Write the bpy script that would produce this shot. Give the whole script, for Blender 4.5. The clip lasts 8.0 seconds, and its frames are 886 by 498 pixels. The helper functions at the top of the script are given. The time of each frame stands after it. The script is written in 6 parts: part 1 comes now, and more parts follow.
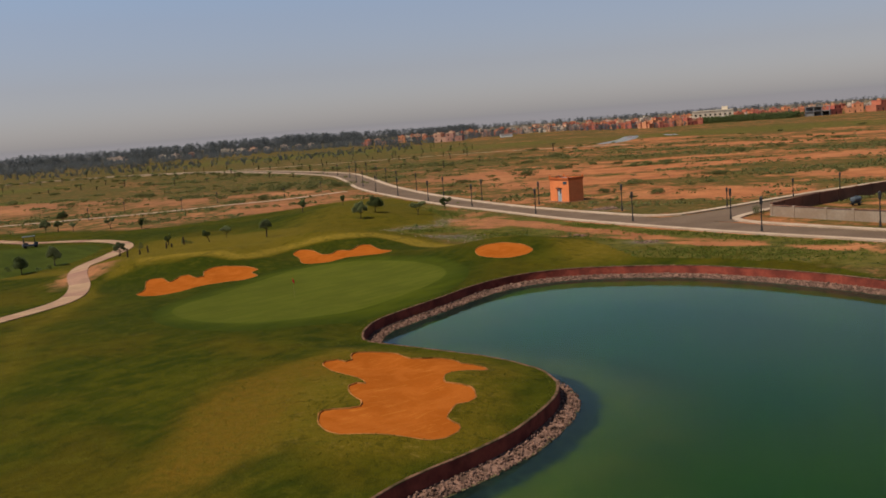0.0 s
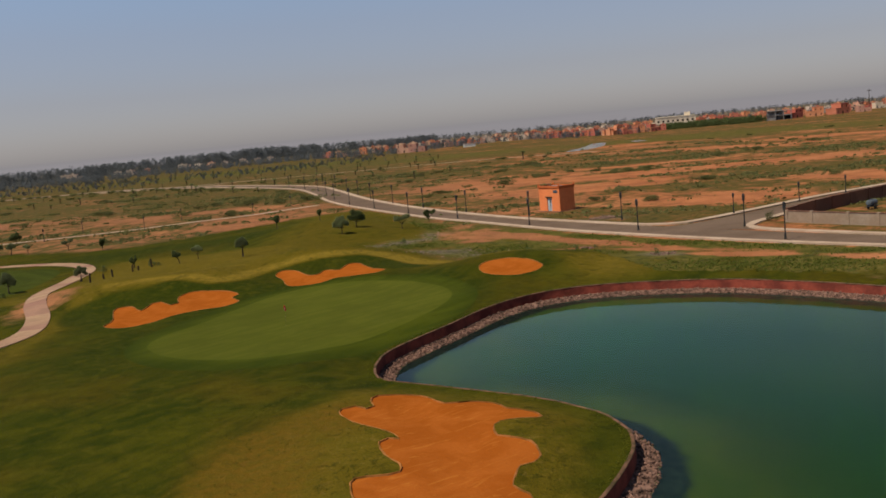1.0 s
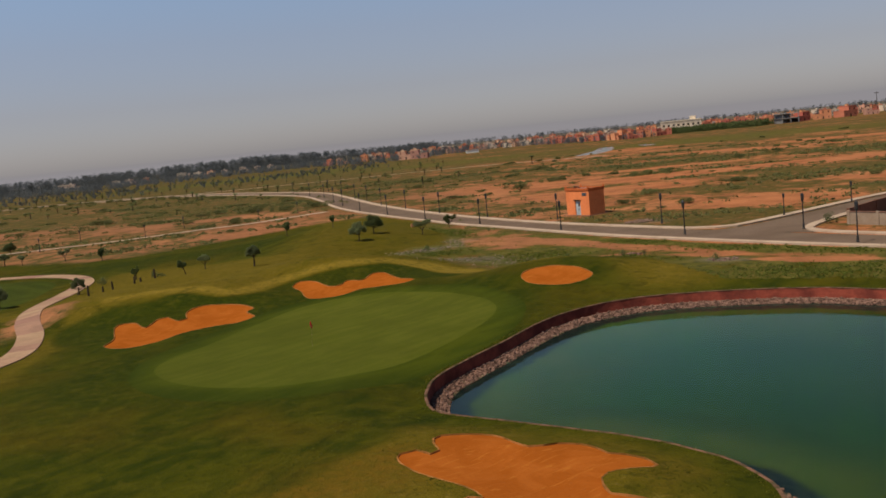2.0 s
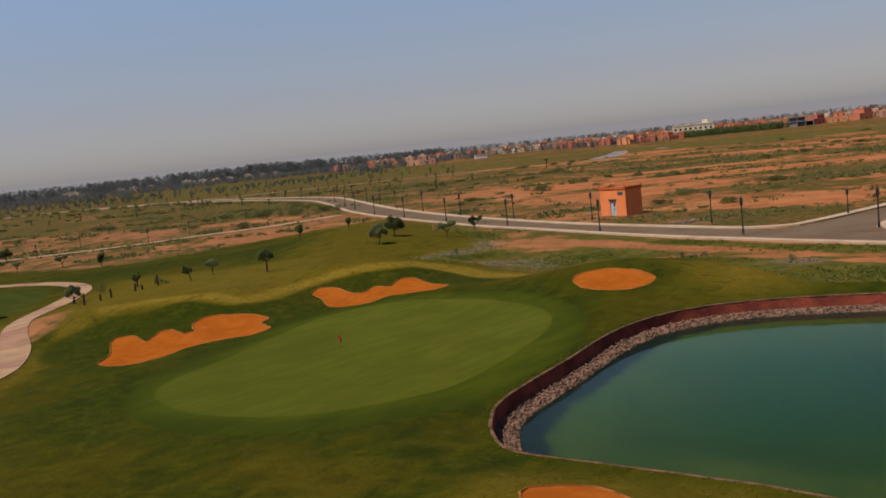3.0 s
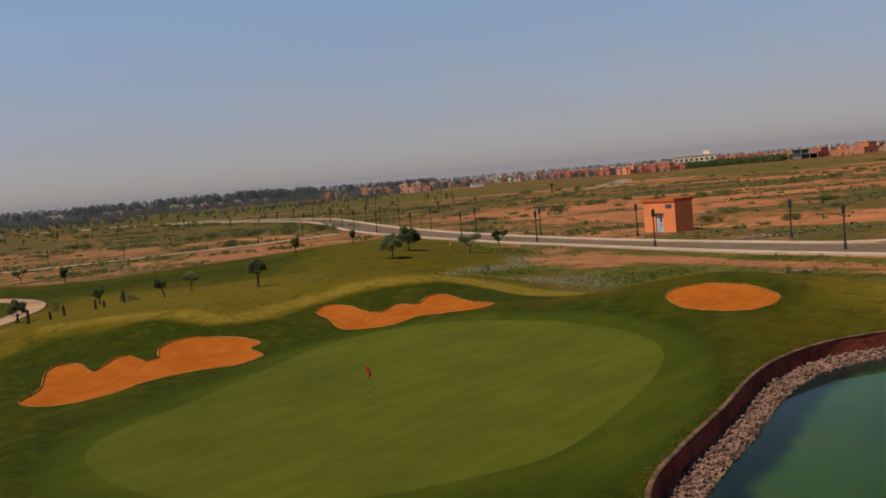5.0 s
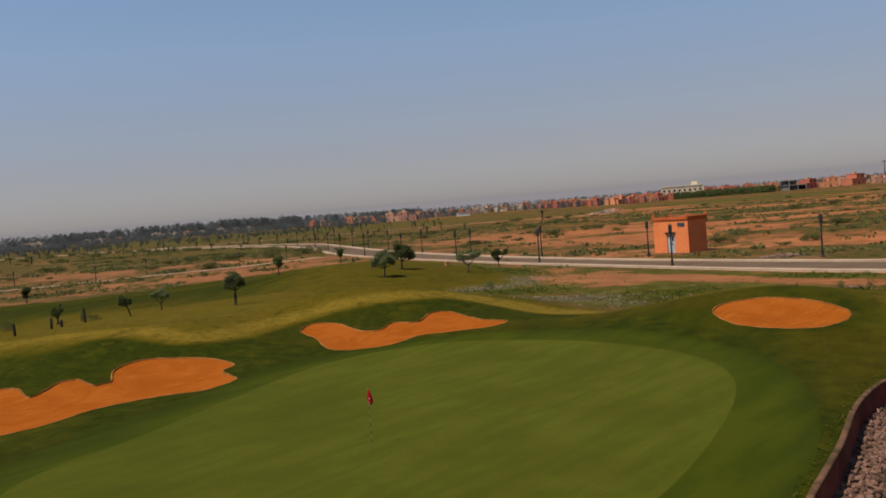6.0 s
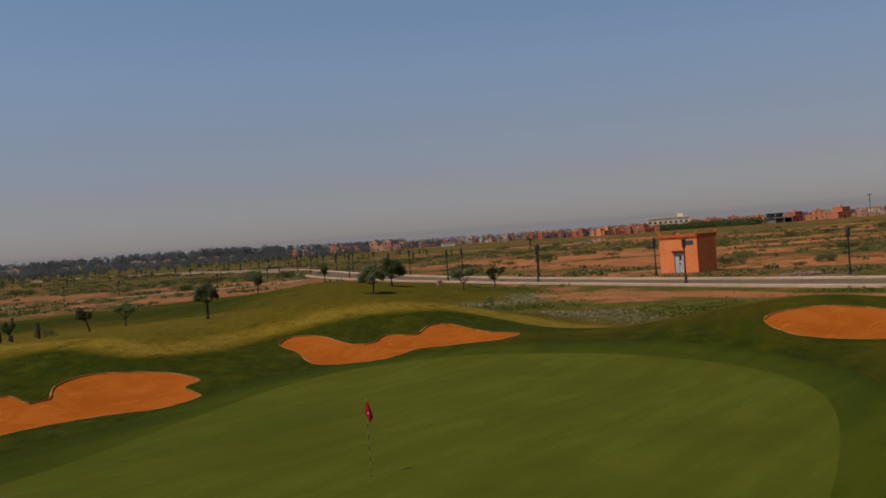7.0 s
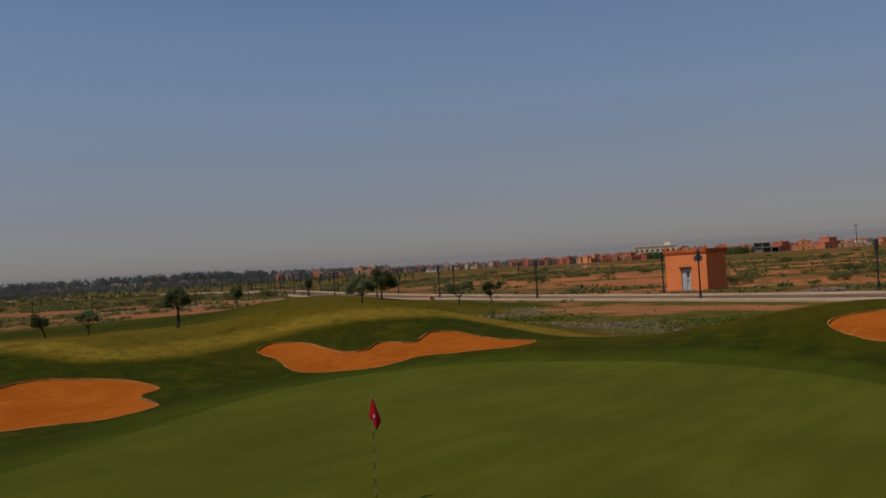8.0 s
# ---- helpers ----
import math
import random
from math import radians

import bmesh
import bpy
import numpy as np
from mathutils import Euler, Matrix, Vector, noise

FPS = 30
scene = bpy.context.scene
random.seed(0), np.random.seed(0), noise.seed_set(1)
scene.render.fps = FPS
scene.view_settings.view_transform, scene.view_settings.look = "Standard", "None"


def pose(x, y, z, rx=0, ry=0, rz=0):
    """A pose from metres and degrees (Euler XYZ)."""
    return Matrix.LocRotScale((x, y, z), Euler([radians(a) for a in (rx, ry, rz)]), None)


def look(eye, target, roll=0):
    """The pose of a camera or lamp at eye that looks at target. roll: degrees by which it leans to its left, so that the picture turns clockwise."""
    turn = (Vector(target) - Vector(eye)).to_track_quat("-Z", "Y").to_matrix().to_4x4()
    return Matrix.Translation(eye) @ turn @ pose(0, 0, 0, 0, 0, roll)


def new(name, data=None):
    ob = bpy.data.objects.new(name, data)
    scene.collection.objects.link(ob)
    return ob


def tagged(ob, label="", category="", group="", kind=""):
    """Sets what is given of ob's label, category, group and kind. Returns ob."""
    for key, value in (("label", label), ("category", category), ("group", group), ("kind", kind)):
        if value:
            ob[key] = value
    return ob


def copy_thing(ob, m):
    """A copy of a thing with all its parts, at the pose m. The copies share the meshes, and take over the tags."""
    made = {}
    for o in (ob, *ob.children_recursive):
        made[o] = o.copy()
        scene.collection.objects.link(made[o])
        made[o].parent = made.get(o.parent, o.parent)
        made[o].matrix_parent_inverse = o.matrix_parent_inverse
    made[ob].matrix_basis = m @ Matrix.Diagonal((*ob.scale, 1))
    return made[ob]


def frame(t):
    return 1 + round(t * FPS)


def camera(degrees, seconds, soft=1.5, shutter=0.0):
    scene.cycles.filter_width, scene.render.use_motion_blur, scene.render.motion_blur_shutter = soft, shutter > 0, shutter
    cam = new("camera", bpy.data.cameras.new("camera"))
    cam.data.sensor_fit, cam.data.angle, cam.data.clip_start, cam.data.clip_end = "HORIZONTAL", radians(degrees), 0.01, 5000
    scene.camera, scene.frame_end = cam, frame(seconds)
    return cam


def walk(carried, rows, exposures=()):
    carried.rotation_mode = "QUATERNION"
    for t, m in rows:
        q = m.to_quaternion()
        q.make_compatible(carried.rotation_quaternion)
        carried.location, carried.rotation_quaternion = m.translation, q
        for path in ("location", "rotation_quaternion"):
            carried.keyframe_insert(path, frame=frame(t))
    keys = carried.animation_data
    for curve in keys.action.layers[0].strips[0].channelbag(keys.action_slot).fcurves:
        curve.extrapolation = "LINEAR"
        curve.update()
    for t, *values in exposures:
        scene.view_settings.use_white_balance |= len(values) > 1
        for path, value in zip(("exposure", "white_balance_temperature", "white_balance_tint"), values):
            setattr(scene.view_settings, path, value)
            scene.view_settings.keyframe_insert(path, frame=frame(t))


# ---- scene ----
PATH = [
    (0, (1.4, -0.207, 15.751), (1.358, 1.775, 15.482), -4.4),
    (0.5, (-0.634, 4.332, 15.638), (-0.623, 6.315, 15.378), -5.1),
    (1, (-2.717, 8.869, 15.519), (-2.671, 10.852, 15.266), -5.4),
    (1.5, (-4.44, 13.352, 15.175), (-4.385, 15.336, 14.93), -5.7),
    (3, (-8.553, 28.09, 13.285), (-8.511, 30.077, 13.065), -6.1),
    (3.5, (-9.612, 32.712, 12.509), (-9.573, 34.701, 12.3), -5.9),
    (4, (-10.564, 37.291, 11.706), (-10.521, 39.281, 11.51), -5.7),
    (4.5, (-11.348, 41.594, 10.911), (-11.292, 43.585, 10.732), -5.4),
    (6, (-13.054, 54.171, 8.233), (-12.941, 56.166, 8.144), -4.7),
    (6.5, (-13.434, 57.8, 7.356), (-13.3, 59.795, 7.3), -4.4),
    (7, (-13.744, 61.243, 6.437), (-13.589, 63.237, 6.415), -4.2),
    (7.5, (-14.0, 64.442, 5.637), (-13.826, 66.435, 5.643), -3.8),
    (8, (-14.258, 67.444, 4.943), (-14.065, 69.434, 4.979), -3.5),
]
cam = camera(50.9, 8.0, soft=1.7)
walk(cam, [(t, look(eye, target, roll)) for t, eye, target, roll in PATH],
     exposures=[(0, -0.12), (0.5, -0.15), (1.5, -0.20), (3, -0.19), (4.7, -0.22), (6, -0.21), (6.5, -0.40), (7, -0.58), (8, -0.80)])

# ---- sky and sun ----
SUN_UP, SUN_FROM = 58.0, Vector((-0.875, -0.484, 0.0)).normalized()
world = bpy.data.worlds.new("sky")
scene.world = world
world.use_nodes = True
wn, wl = world.node_tree.nodes, world.node_tree.links
wn.clear()
sky = wn.new("ShaderNodeTexSky")
sky.sky_type, sky.sun_disc = "NISHITA", False
sky.sun_elevation = radians(SUN_UP)
sky.sun_rotation = math.atan2(SUN_FROM.x, SUN_FROM.y)
sky.altitude, sky.air_density, sky.dust_density, sky.ozone_density = 100, 1.0, 0.7, 1.5
back = wn.new("ShaderNodeBackground")
back.inputs["Strength"].default_value = 0.098
# dust haze: the sky greys and warms towards the horizon
coord, split, ramp, tint = wn.new("ShaderNodeTexCoord"), wn.new("ShaderNodeSeparateXYZ"), wn.new("ShaderNodeValToRGB"), wn.new("ShaderNodeMix")
wl.new(coord.outputs["Generated"], split.inputs[0])
wl.new(split.outputs["Z"], ramp.inputs["Fac"])
ramp.color_ramp.elements[0].position, ramp.color_ramp.elements[0].color = 0.0, (0.84, 0.825, 1.06, 1)
ramp.color_ramp.elements[1].position, ramp.color_ramp.elements[1].color = 0.27, (1.36, 1.38, 1.44, 1)
ramp.color_ramp.elements.new(0.06).color = (0.93, 0.81, 0.93, 1)
ramp.color_ramp.elements.new(0.12).color = (1.12, 0.975, 1.04, 1)
ramp.color_ramp.elements.new(0.18).color = (1.28, 1.21, 1.26, 1)
ramp.color_ramp.elements.new(0.42).color = (0.72, 0.74, 0.76, 1)
ramp.color_ramp.elements.new(0.7).color = (0.46, 0.48, 0.50, 1)
tint.data_type, tint.blend_type = "RGBA", "MULTIPLY"
tint.inputs[0].default_value = 1.0
wl.new(sky.outputs["Color"], tint.inputs[6])
wl.new(ramp.outputs["Color"], tint.inputs[7])
# haze glows on the sun's side
side, glow = wn.new("ShaderNodeMapRange"), wn.new("ShaderNodeMix")
for key, v in zip(("From Min", "From Max", "To Min", "To Max"), (-0.7, 0.7, 0.96, 0.81)):
    side.inputs[key].default_value = v
wl.new(split.outputs["X"], side.inputs["Value"])
glow.data_type, glow.blend_type = "RGBA", "MULTIPLY"
glow.inputs[0].default_value = 1.0
wl.new(tint.outputs[2], glow.inputs[6])
wl.new(side.outputs["Result"], glow.inputs[7])
wl.new(glow.outputs[2], back.inputs["Color"])
wl.new(back.outputs[0], wn.new("ShaderNodeOutputWorld").inputs["Surface"])
sun = new("sun", bpy.data.lights.new("sun", "SUN"))
sun.data.energy, sun.data.angle, sun.data.color = 5.0, radians(0.6), (1.0, 0.90, 0.75)
up = Vector((SUN_FROM.x * math.cos(radians(SUN_UP)), SUN_FROM.y * math.cos(radians(SUN_UP)), math.sin(radians(SUN_UP))))
sun.matrix_world = look(up * 300, (0, 0, 0))


# ---- materials ----
def shader(name, rough=0.9, metal=0.0, spec=0.3):
    m = bpy.data.materials.new(name)
    m.use_nodes = True
    b = m.node_tree.nodes["Principled BSDF"]
    b.inputs["Roughness"].default_value = rough
    b.inputs["Metallic"].default_value = metal
    b.inputs["Specular IOR Level"].default_value = spec
    return m, m.node_tree.nodes, m.node_tree.links, b


def place_of(n, l, scale=(1, 1, 1), turn=0.0):
    """World position, turned so that x runs along the angle, then scaled."""
    g, tn, sc = n.new("ShaderNodeNewGeometry"), n.new("ShaderNodeMapping"), n.new("ShaderNodeMapping")
    l.new(g.outputs["Position"], tn.inputs["Vector"])
    tn.inputs["Rotation"].default_value = (0, 0, radians(-turn))
    l.new(tn.outputs["Vector"], sc.inputs["Vector"])
    sc.inputs["Scale"].default_value = scale
    return sc.outputs["Vector"]


def noise_of(n, l, scale, detail=4, rough=0.6, vec=None, warp=0.0):
    t = n.new("ShaderNodeTexNoise")
    t.inputs["Scale"].default_value, t.inputs["Detail"].default_value = scale, detail
    t.inputs["Roughness"].default_value, t.inputs["Distortion"].default_value = rough, warp
    l.new(vec if vec else place_of(n, l), t.inputs["Vector"])
    return t.outputs["Fac"]


def span(n, l, value, lo, hi, a=0.0, b=1.0):
    r = n.new("ShaderNodeMapRange")
    r.interpolation_type = "SMOOTHSTEP"
    for k, v in zip(("From Min", "From Max", "To Min", "To Max"), (lo, hi, a, b)):
        r.inputs[k].default_value = v
    l.new(value, r.inputs["Value"])
    return r.outputs["Result"]


def maths(n, l, op, a, b):
    m = n.new("ShaderNodeMath")
    m.operation = op
    for s, v in zip(m.inputs, (a, b)):
        if isinstance(v, (int, float)):
            s.default_value = v
        else:
            l.new(v, s)
    return m.outputs[0]


def blend(n, l, fac, a, b, how="MIX"):
    m = n.new("ShaderNodeMix")
    m.data_type, m.blend_type = "RGBA", how
    for s, v in ((m.inputs[0], fac), (m.inputs[6], a), (m.inputs[7], b)):
        if isinstance(v, (int, float)):
            s.default_value = v
        elif isinstance(v, tuple):
            s.default_value = (*v, 1)
        else:
            l.new(v, s)
    return m.outputs[2]


def bump(n, l, b, height, strength, distance):
    u = n.new("ShaderNodeBump")
    u.inputs["Strength"].default_value, u.inputs["Distance"].default_value = strength, distance
    l.new(height, u.inputs["Height"])
    l.new(u.outputs["Normal"], b.inputs["Normal"])


def stained(name, c1, c2, scale=2.0, fine=14.0, rough=0.9, relief=0.02, metal=0.0, vary=0.0, spec=0.1):
    """A surface of two tones: broad stains, fine grain and relief; vary shifts whole objects against each other."""
    m, n, l, b = shader(name, rough, metal, spec)
    broad = span(n, l, noise_of(n, l, scale), 0.35, 0.65)
    grain = noise_of(n, l, fine, 3)
    col = blend(n, l, broad, c1, c2)
    col = blend(n, l, span(n, l, grain, 0.3, 0.7, 0.0, 0.35), col, tuple(0.55 * v for v in c1))
    if vary:
        rnd = n.new("ShaderNodeObjectInfo").outputs["Random"]
        hsv = n.new("ShaderNodeHueSaturation")
        l.new(col, hsv.inputs["Color"])
        l.new(span(n, l, rnd, 0, 1, 1 - vary, 1 + vary), hsv.inputs["Value"])
        l.new(span(n, l, rnd, 0, 1, 0.485, 0.515), hsv.inputs["Hue"])
        col = hsv.outputs["Color"]
    l.new(col, b.inputs["Base Color"])
    if relief:
        bump(n, l, b, grain, 0.6, relief)
    return m


def attr(n, name):
    a = n.new("ShaderNodeAttribute")
    a.attribute_name = name
    return a.outputs["Fac"]


def turf_and_soil():
    """Rough grass on the course, bare clay with weeds on the plain; the masks 'soil', 'dry' and 'weed' lie on the mesh."""
    m, n, l, b = shader("turf_and_soil", 1.0, 0, 0.04)
    big = noise_of(n, l, 0.09, 4, 0.55)
    mid = noise_of(n, l, 0.45, 5, 0.62, warp=0.4)
    tuft = noise_of(n, l, 2.2, 4, 0.65)
    blade = noise_of(n, l, 13.0, 3, 0.7)
    # turf
    sweep = noise_of(n, l, 0.32, 5, 0.6, vec=place_of(n, l, (0.4, 1.3, 1), 58), warp=0.5)
    turf = blend(n, l, span(n, l, sweep, 0.30, 0.70), (0.022, 0.031, 0.0014), (0.062, 0.060, 0.0024))
    turf = blend(n, l, span(n, l, big, 0.45, 0.62, 0, 0.5), turf, (0.095, 0.062, 0.004))
    turf = blend(n, l, span(n, l, tuft, 0.50, 0.70, 0, 0.4), turf, (0.016, 0.022, 0.0015))
    dry = span(n, l, maths(n, l, "ADD", attr(n, "dry"), maths(n, l, "MULTIPLY", maths(n, l, "SUBTRACT", mid, 0.5), 0.45)), 0.0, 1.0)
    straw = blend(n, l, span(n, l, tuft, 0.35, 0.65), (0.25, 0.165, 0.022), (0.195, 0.135, 0.016))
    turf = blend(n, l, span(n, l, dry, 0.0, 0.5, 0, 0.9), turf, blend(n, l, span(n, l, tuft, 0.3, 0.7), (0.107, 0.077, 0.005), (0.131, 0.093, 0.008)))
    turf = blend(n, l, span(n, l, dry, 0.5, 1.0, 0, 0.9), turf, straw)
    wisps = maths(n, l, "MULTIPLY", span(n, l, noise_of(n, l, 1.7, 5, 0.7, warp=0.8), 0.54, 0.68, 0, 0.6), span(n, l, dry, 0.15, 0.4))
    turf = blend(n, l, wisps, turf, (0.20, 0.135, 0.026))
    turf = blend(n, l, maths(n, l, "MULTIPLY", span(n, l, noise_of(n, l, 2.4, 4, 0.65, warp=0.6), 0.56, 0.66, 0, 0.55), span(n, l, dry, 0.15, 0.4)), turf, (0.030, 0.032, 0.003))
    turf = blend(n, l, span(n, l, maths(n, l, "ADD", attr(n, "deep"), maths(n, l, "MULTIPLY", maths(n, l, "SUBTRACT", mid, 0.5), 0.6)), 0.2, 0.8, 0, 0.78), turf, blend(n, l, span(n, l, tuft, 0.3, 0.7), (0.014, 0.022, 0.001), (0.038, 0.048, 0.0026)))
    patch = noise_of(n, l, 0.75, 5, 0.65, warp=0.6)
    turf = blend(n, l, span(n, l, patch, 0.50, 0.68, 0, 0.5), turf, (0.082, 0.072, 0.005))
    turf = blend(n, l, span(n, l, maths(n, l, "SUBTRACT", 1.0, patch), 0.52, 0.68, 0, 0.45), turf, (0.014, 0.020, 0.0012))
    burnt = span(n, l, maths(n, l, "ADD", attr(n, "scorch"), maths(n, l, "MULTIPLY", maths(n, l, "SUBTRACT", sweep, 0.5), 1.1)), 0.25, 1.0, 0, 0.72)
    turf = blend(n, l, burnt, turf, blend(n, l, span(n, l, tuft, 0.35, 0.65), (0.150, 0.078, 0.008), (0.105, 0.068, 0.006)))
    # clay
    clay = blend(n, l, span(n, l, noise_of(n, l, 0.16, 5, 0.6), 0.35, 0.65), (0.46, 0.172, 0.072), (0.31, 0.112, 0.048))
    rust = attr(n, "rust")
    clay = blend(n, l, maths(n, l, "MULTIPLY", maths(n, l, "SUBTRACT", 1.0, rust), 0.75), clay, (0.235, 0.112, 0.056))
    clay = blend(n, l, span(n, l, noise_of(n, l, 0.035, 3), 0.5, 0.65, 0, 0.5), clay, (0.47, 0.20, 0.09))
    clay = blend(n, l, span(n, l, noise_of(n, l, 1.3, 4), 0.55, 0.75, 0, 0.45), clay, (0.16, 0.09, 0.05))
    # weeds on clay
    far = noise_of(n, l, 0.04, 6, 0.62, vec=place_of(n, l, (1.0, 0.5, 1), 25), warp=0.7)
    near = noise_of(n, l, 0.25, 6, 0.68, vec=place_of(n, l, (1.0, 0.75, 1), 15), warp=0.6)
    w = maths(n, l, "ADD", maths(n, l, "MULTIPLY", far, 0.95), maths(n, l, "MULTIPLY", near, 1.05))
    w = span(n, l, maths(n, l, "ADD", w, maths(n, l, "SUBTRACT", attr(n, "weed"), 0.5)), 0.92, 1.14)
    herb = blend(n, l, span(n, l, tuft, 0.4, 0.66), (0.044, 0.047, 0.009), (0.125, 0.100, 0.028))
    herb = blend(n, l, span(n, l, mid, 0.5, 0.66, 0, 0.85), herb, (0.24, 0.105, 0.045))
    herb = blend(n, l, span(n, l, big, 0.46, 0.62, 0, 0.7), herb, (0.062, 0.066, 0.015))
    herb = blend(n, l, maths(n, l, "MULTIPLY", attr(n, "lush"), 0.95), herb, blend(n, l, span(n, l, mid, 0.4, 0.65), (0.060, 0.075, 0.010), (0.112, 0.108, 0.022)))
    plain = blend(n, l, maths(n, l, "MULTIPLY", w, 0.9), clay, herb)
    spots = maths(n, l, "MULTIPLY", span(n, l, noise_of(n, l, 0.75, 4, 0.6), 0.53, 0.62), span(n, l, maths(n, l, "ADD", near, maths(n, l, "SUBTRACT", attr(n, "weed"), 0.5)), 0.42, 0.6, 0.1, 0.75))
    plain = blend(n, l, spots, plain, blend(n, l, mid, (0.028, 0.034, 0.008), (0.070, 0.064, 0.020)))
    # past 950 m the plain greys with distance: haze put into its colour
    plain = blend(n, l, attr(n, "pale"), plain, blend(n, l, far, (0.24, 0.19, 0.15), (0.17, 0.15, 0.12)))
    edge = maths(n, l, "ADD", attr(n, "soil"), maths(n, l, "MULTIPLY", maths(n, l, "SUBTRACT", near, 0.5), 1.1))
    col = blend(n, l, span(n, l, edge, 0.38, 0.62), turf, plain)
    col = blend(n, l, span(n, l, blade, 0.35, 0.7, 0, 0.3), col, (0.015, 0.022, 0.005))
    l.new(col, b.inputs["Base Color"])
    h = maths(n, l, "ADD", maths(n, l, "MULTIPLY", tuft, 1.0), maths(n, l, "MULTIPLY", blade, 0.35))
    bump(n, l, b, h, 0.7, 0.16)
    return m


def mown(name, c1, c2, turn, width, relief):
    """Close-mown turf with faint mower lanes."""
    m, n, l, b = shader(name, 1.0, 0, 0.05)
    lanes = noise_of(n, l, 1.0, 3, 0.55, vec=place_of(n, l, (width * 0.16, width, 1), turn), warp=0.3)
    col = blend(n, l, span(n, l, lanes, 0.38, 0.62), c1, c2)
    col = blend(n, l, span(n, l, noise_of(n, l, 1.1, 5, 0.7), 0.5, 0.72, 0, 0.25), col, tuple(0.7 * v for v in c1))
    col = blend(n, l, span(n, l, noise_of(n, l, 0.22, 4), 0.42, 0.66, 0, 0.45), col, tuple(0.72 * v for v in c1))
    grain = noise_of(n, l, 9.0, 4, 0.7)
    col = blend(n, l, span(n, l, grain, 0.4, 0.7, 0, 0.25), col, tuple(0.6 * v for v in c1))
    ragged = maths(n, l, "MULTIPLY", attr(n, "rim"), span(n, l, noise_of(n, l, 1.9, 4, 0.65), 0.3, 0.7, 0.55, 1.0))
    col = blend(n, l, ragged, col, (0.058, 0.070, 0.0052))
    col = blend(n, l, attr(n, "uncut"), col, blend(n, l, noise_of(n, l, 1.6, 4), (0.011, 0.019, 0.001), (0.026, 0.038, 0.002)))
    l.new(col, b.inputs["Base Color"])
    bump(n, l, b, grain, 0.5, relief)
    return m


def sand():
    m, n, l, b = shader("orange_sand", 1.0, 0, 0.0)
    col = blend(n, l, span(n, l, noise_of(n, l, 0.5, 4, warp=0.8), 0.35, 0.65), (0.285, 0.073, 0.0095), (0.335, 0.092, 0.014))
    rake = noise_of(n, l, 1.2, 3, 0.6, vec=place_of(n, l, (0.5, 3.0, 1), 35), warp=1.2)
    col = blend(n, l, span(n, l, rake, 0.56, 0.7, 0, 0.5), col, (0.43, 0.148, 0.024))
    col = blend(n, l, span(n, l, noise_of(n, l, 6, 3), 0.5, 0.75, 0, 0.3), col, (0.27, 0.085, 0.02))
    l.new(col, b.inputs["Base Color"])
    bump(n, l, b, maths(n, l, "ADD", rake, noise_of(n, l, 5, 3)), 0.5, 0.05)
    return m


def water():
    m, n, l, b = shader("pond_water", 0.04, 0, 0.5)
    b.inputs["IOR"].default_value = 1.12
    b.inputs["Transmission Weight"].default_value = 1.0
    b.inputs["Base Color"].default_value = (0.30, 0.57, 0.335, 1)
    h = maths(n, l, "ADD", noise_of(n, l, 1.4, 3, 0.5), maths(n, l, "MULTIPLY", noise_of(n, l, 5.0, 2, 0.5), 0.3))
    bump(n, l, b, h, 0.25, 0.03)
    return m


def leaves(name, c1, c2, through_light=0.4):
    """Leaves that let part of the sun through, each clump and each plant of its own tone."""
    m, n, l, b = shader(name, 0.85, 0, 0.12)
    isl = n.new("ShaderNodeNewGeometry").outputs["Random Per Island"]
    col = blend(n, l, isl, c1, c2)
    rnd = n.new("ShaderNodeObjectInfo").outputs["Random"]
    hsv = n.new("ShaderNodeHueSaturation")
    l.new(col, hsv.inputs["Color"])
    l.new(span(n, l, rnd, 0, 1, 0.8, 1.2), hsv.inputs["Value"])
    l.new(hsv.outputs["Color"], b.inputs["Base Color"])
    thin, mix = n.new("ShaderNodeBsdfTranslucent"), n.new("ShaderNodeMixShader")
    l.new(hsv.outputs["Color"], thin.inputs["Color"])
    mix.inputs[0].default_value = through_light
    l.new(b.outputs[0], mix.inputs[1])
    l.new(thin.outputs[0], mix.inputs[2])
    l.new(mix.outputs[0], n["Material Output"].inputs["Surface"])
    return m


TURF = turf_and_soil()
GREEN = mown("putting_green", (0.071, 0.081, 0.0068), (0.086, 0.093, 0.0095), 48, 1.3, 0.01)
COLLAR = mown("mown_collar", (0.039, 0.052, 0.0028), (0.056, 0.066, 0.0037), 48, 0.8, 0.04)
FAIRWAY = mown("mown_fairway", (0.034, 0.046, 0.004), (0.050, 0.060, 0.006), -50, 0.5, 0.04)
SAND = sand()
LIP = stained("bunker_lip", (0.38, 0.150, 0.042), (0.14, 0.072, 0.014), 0.9, 5)
WATER = water()


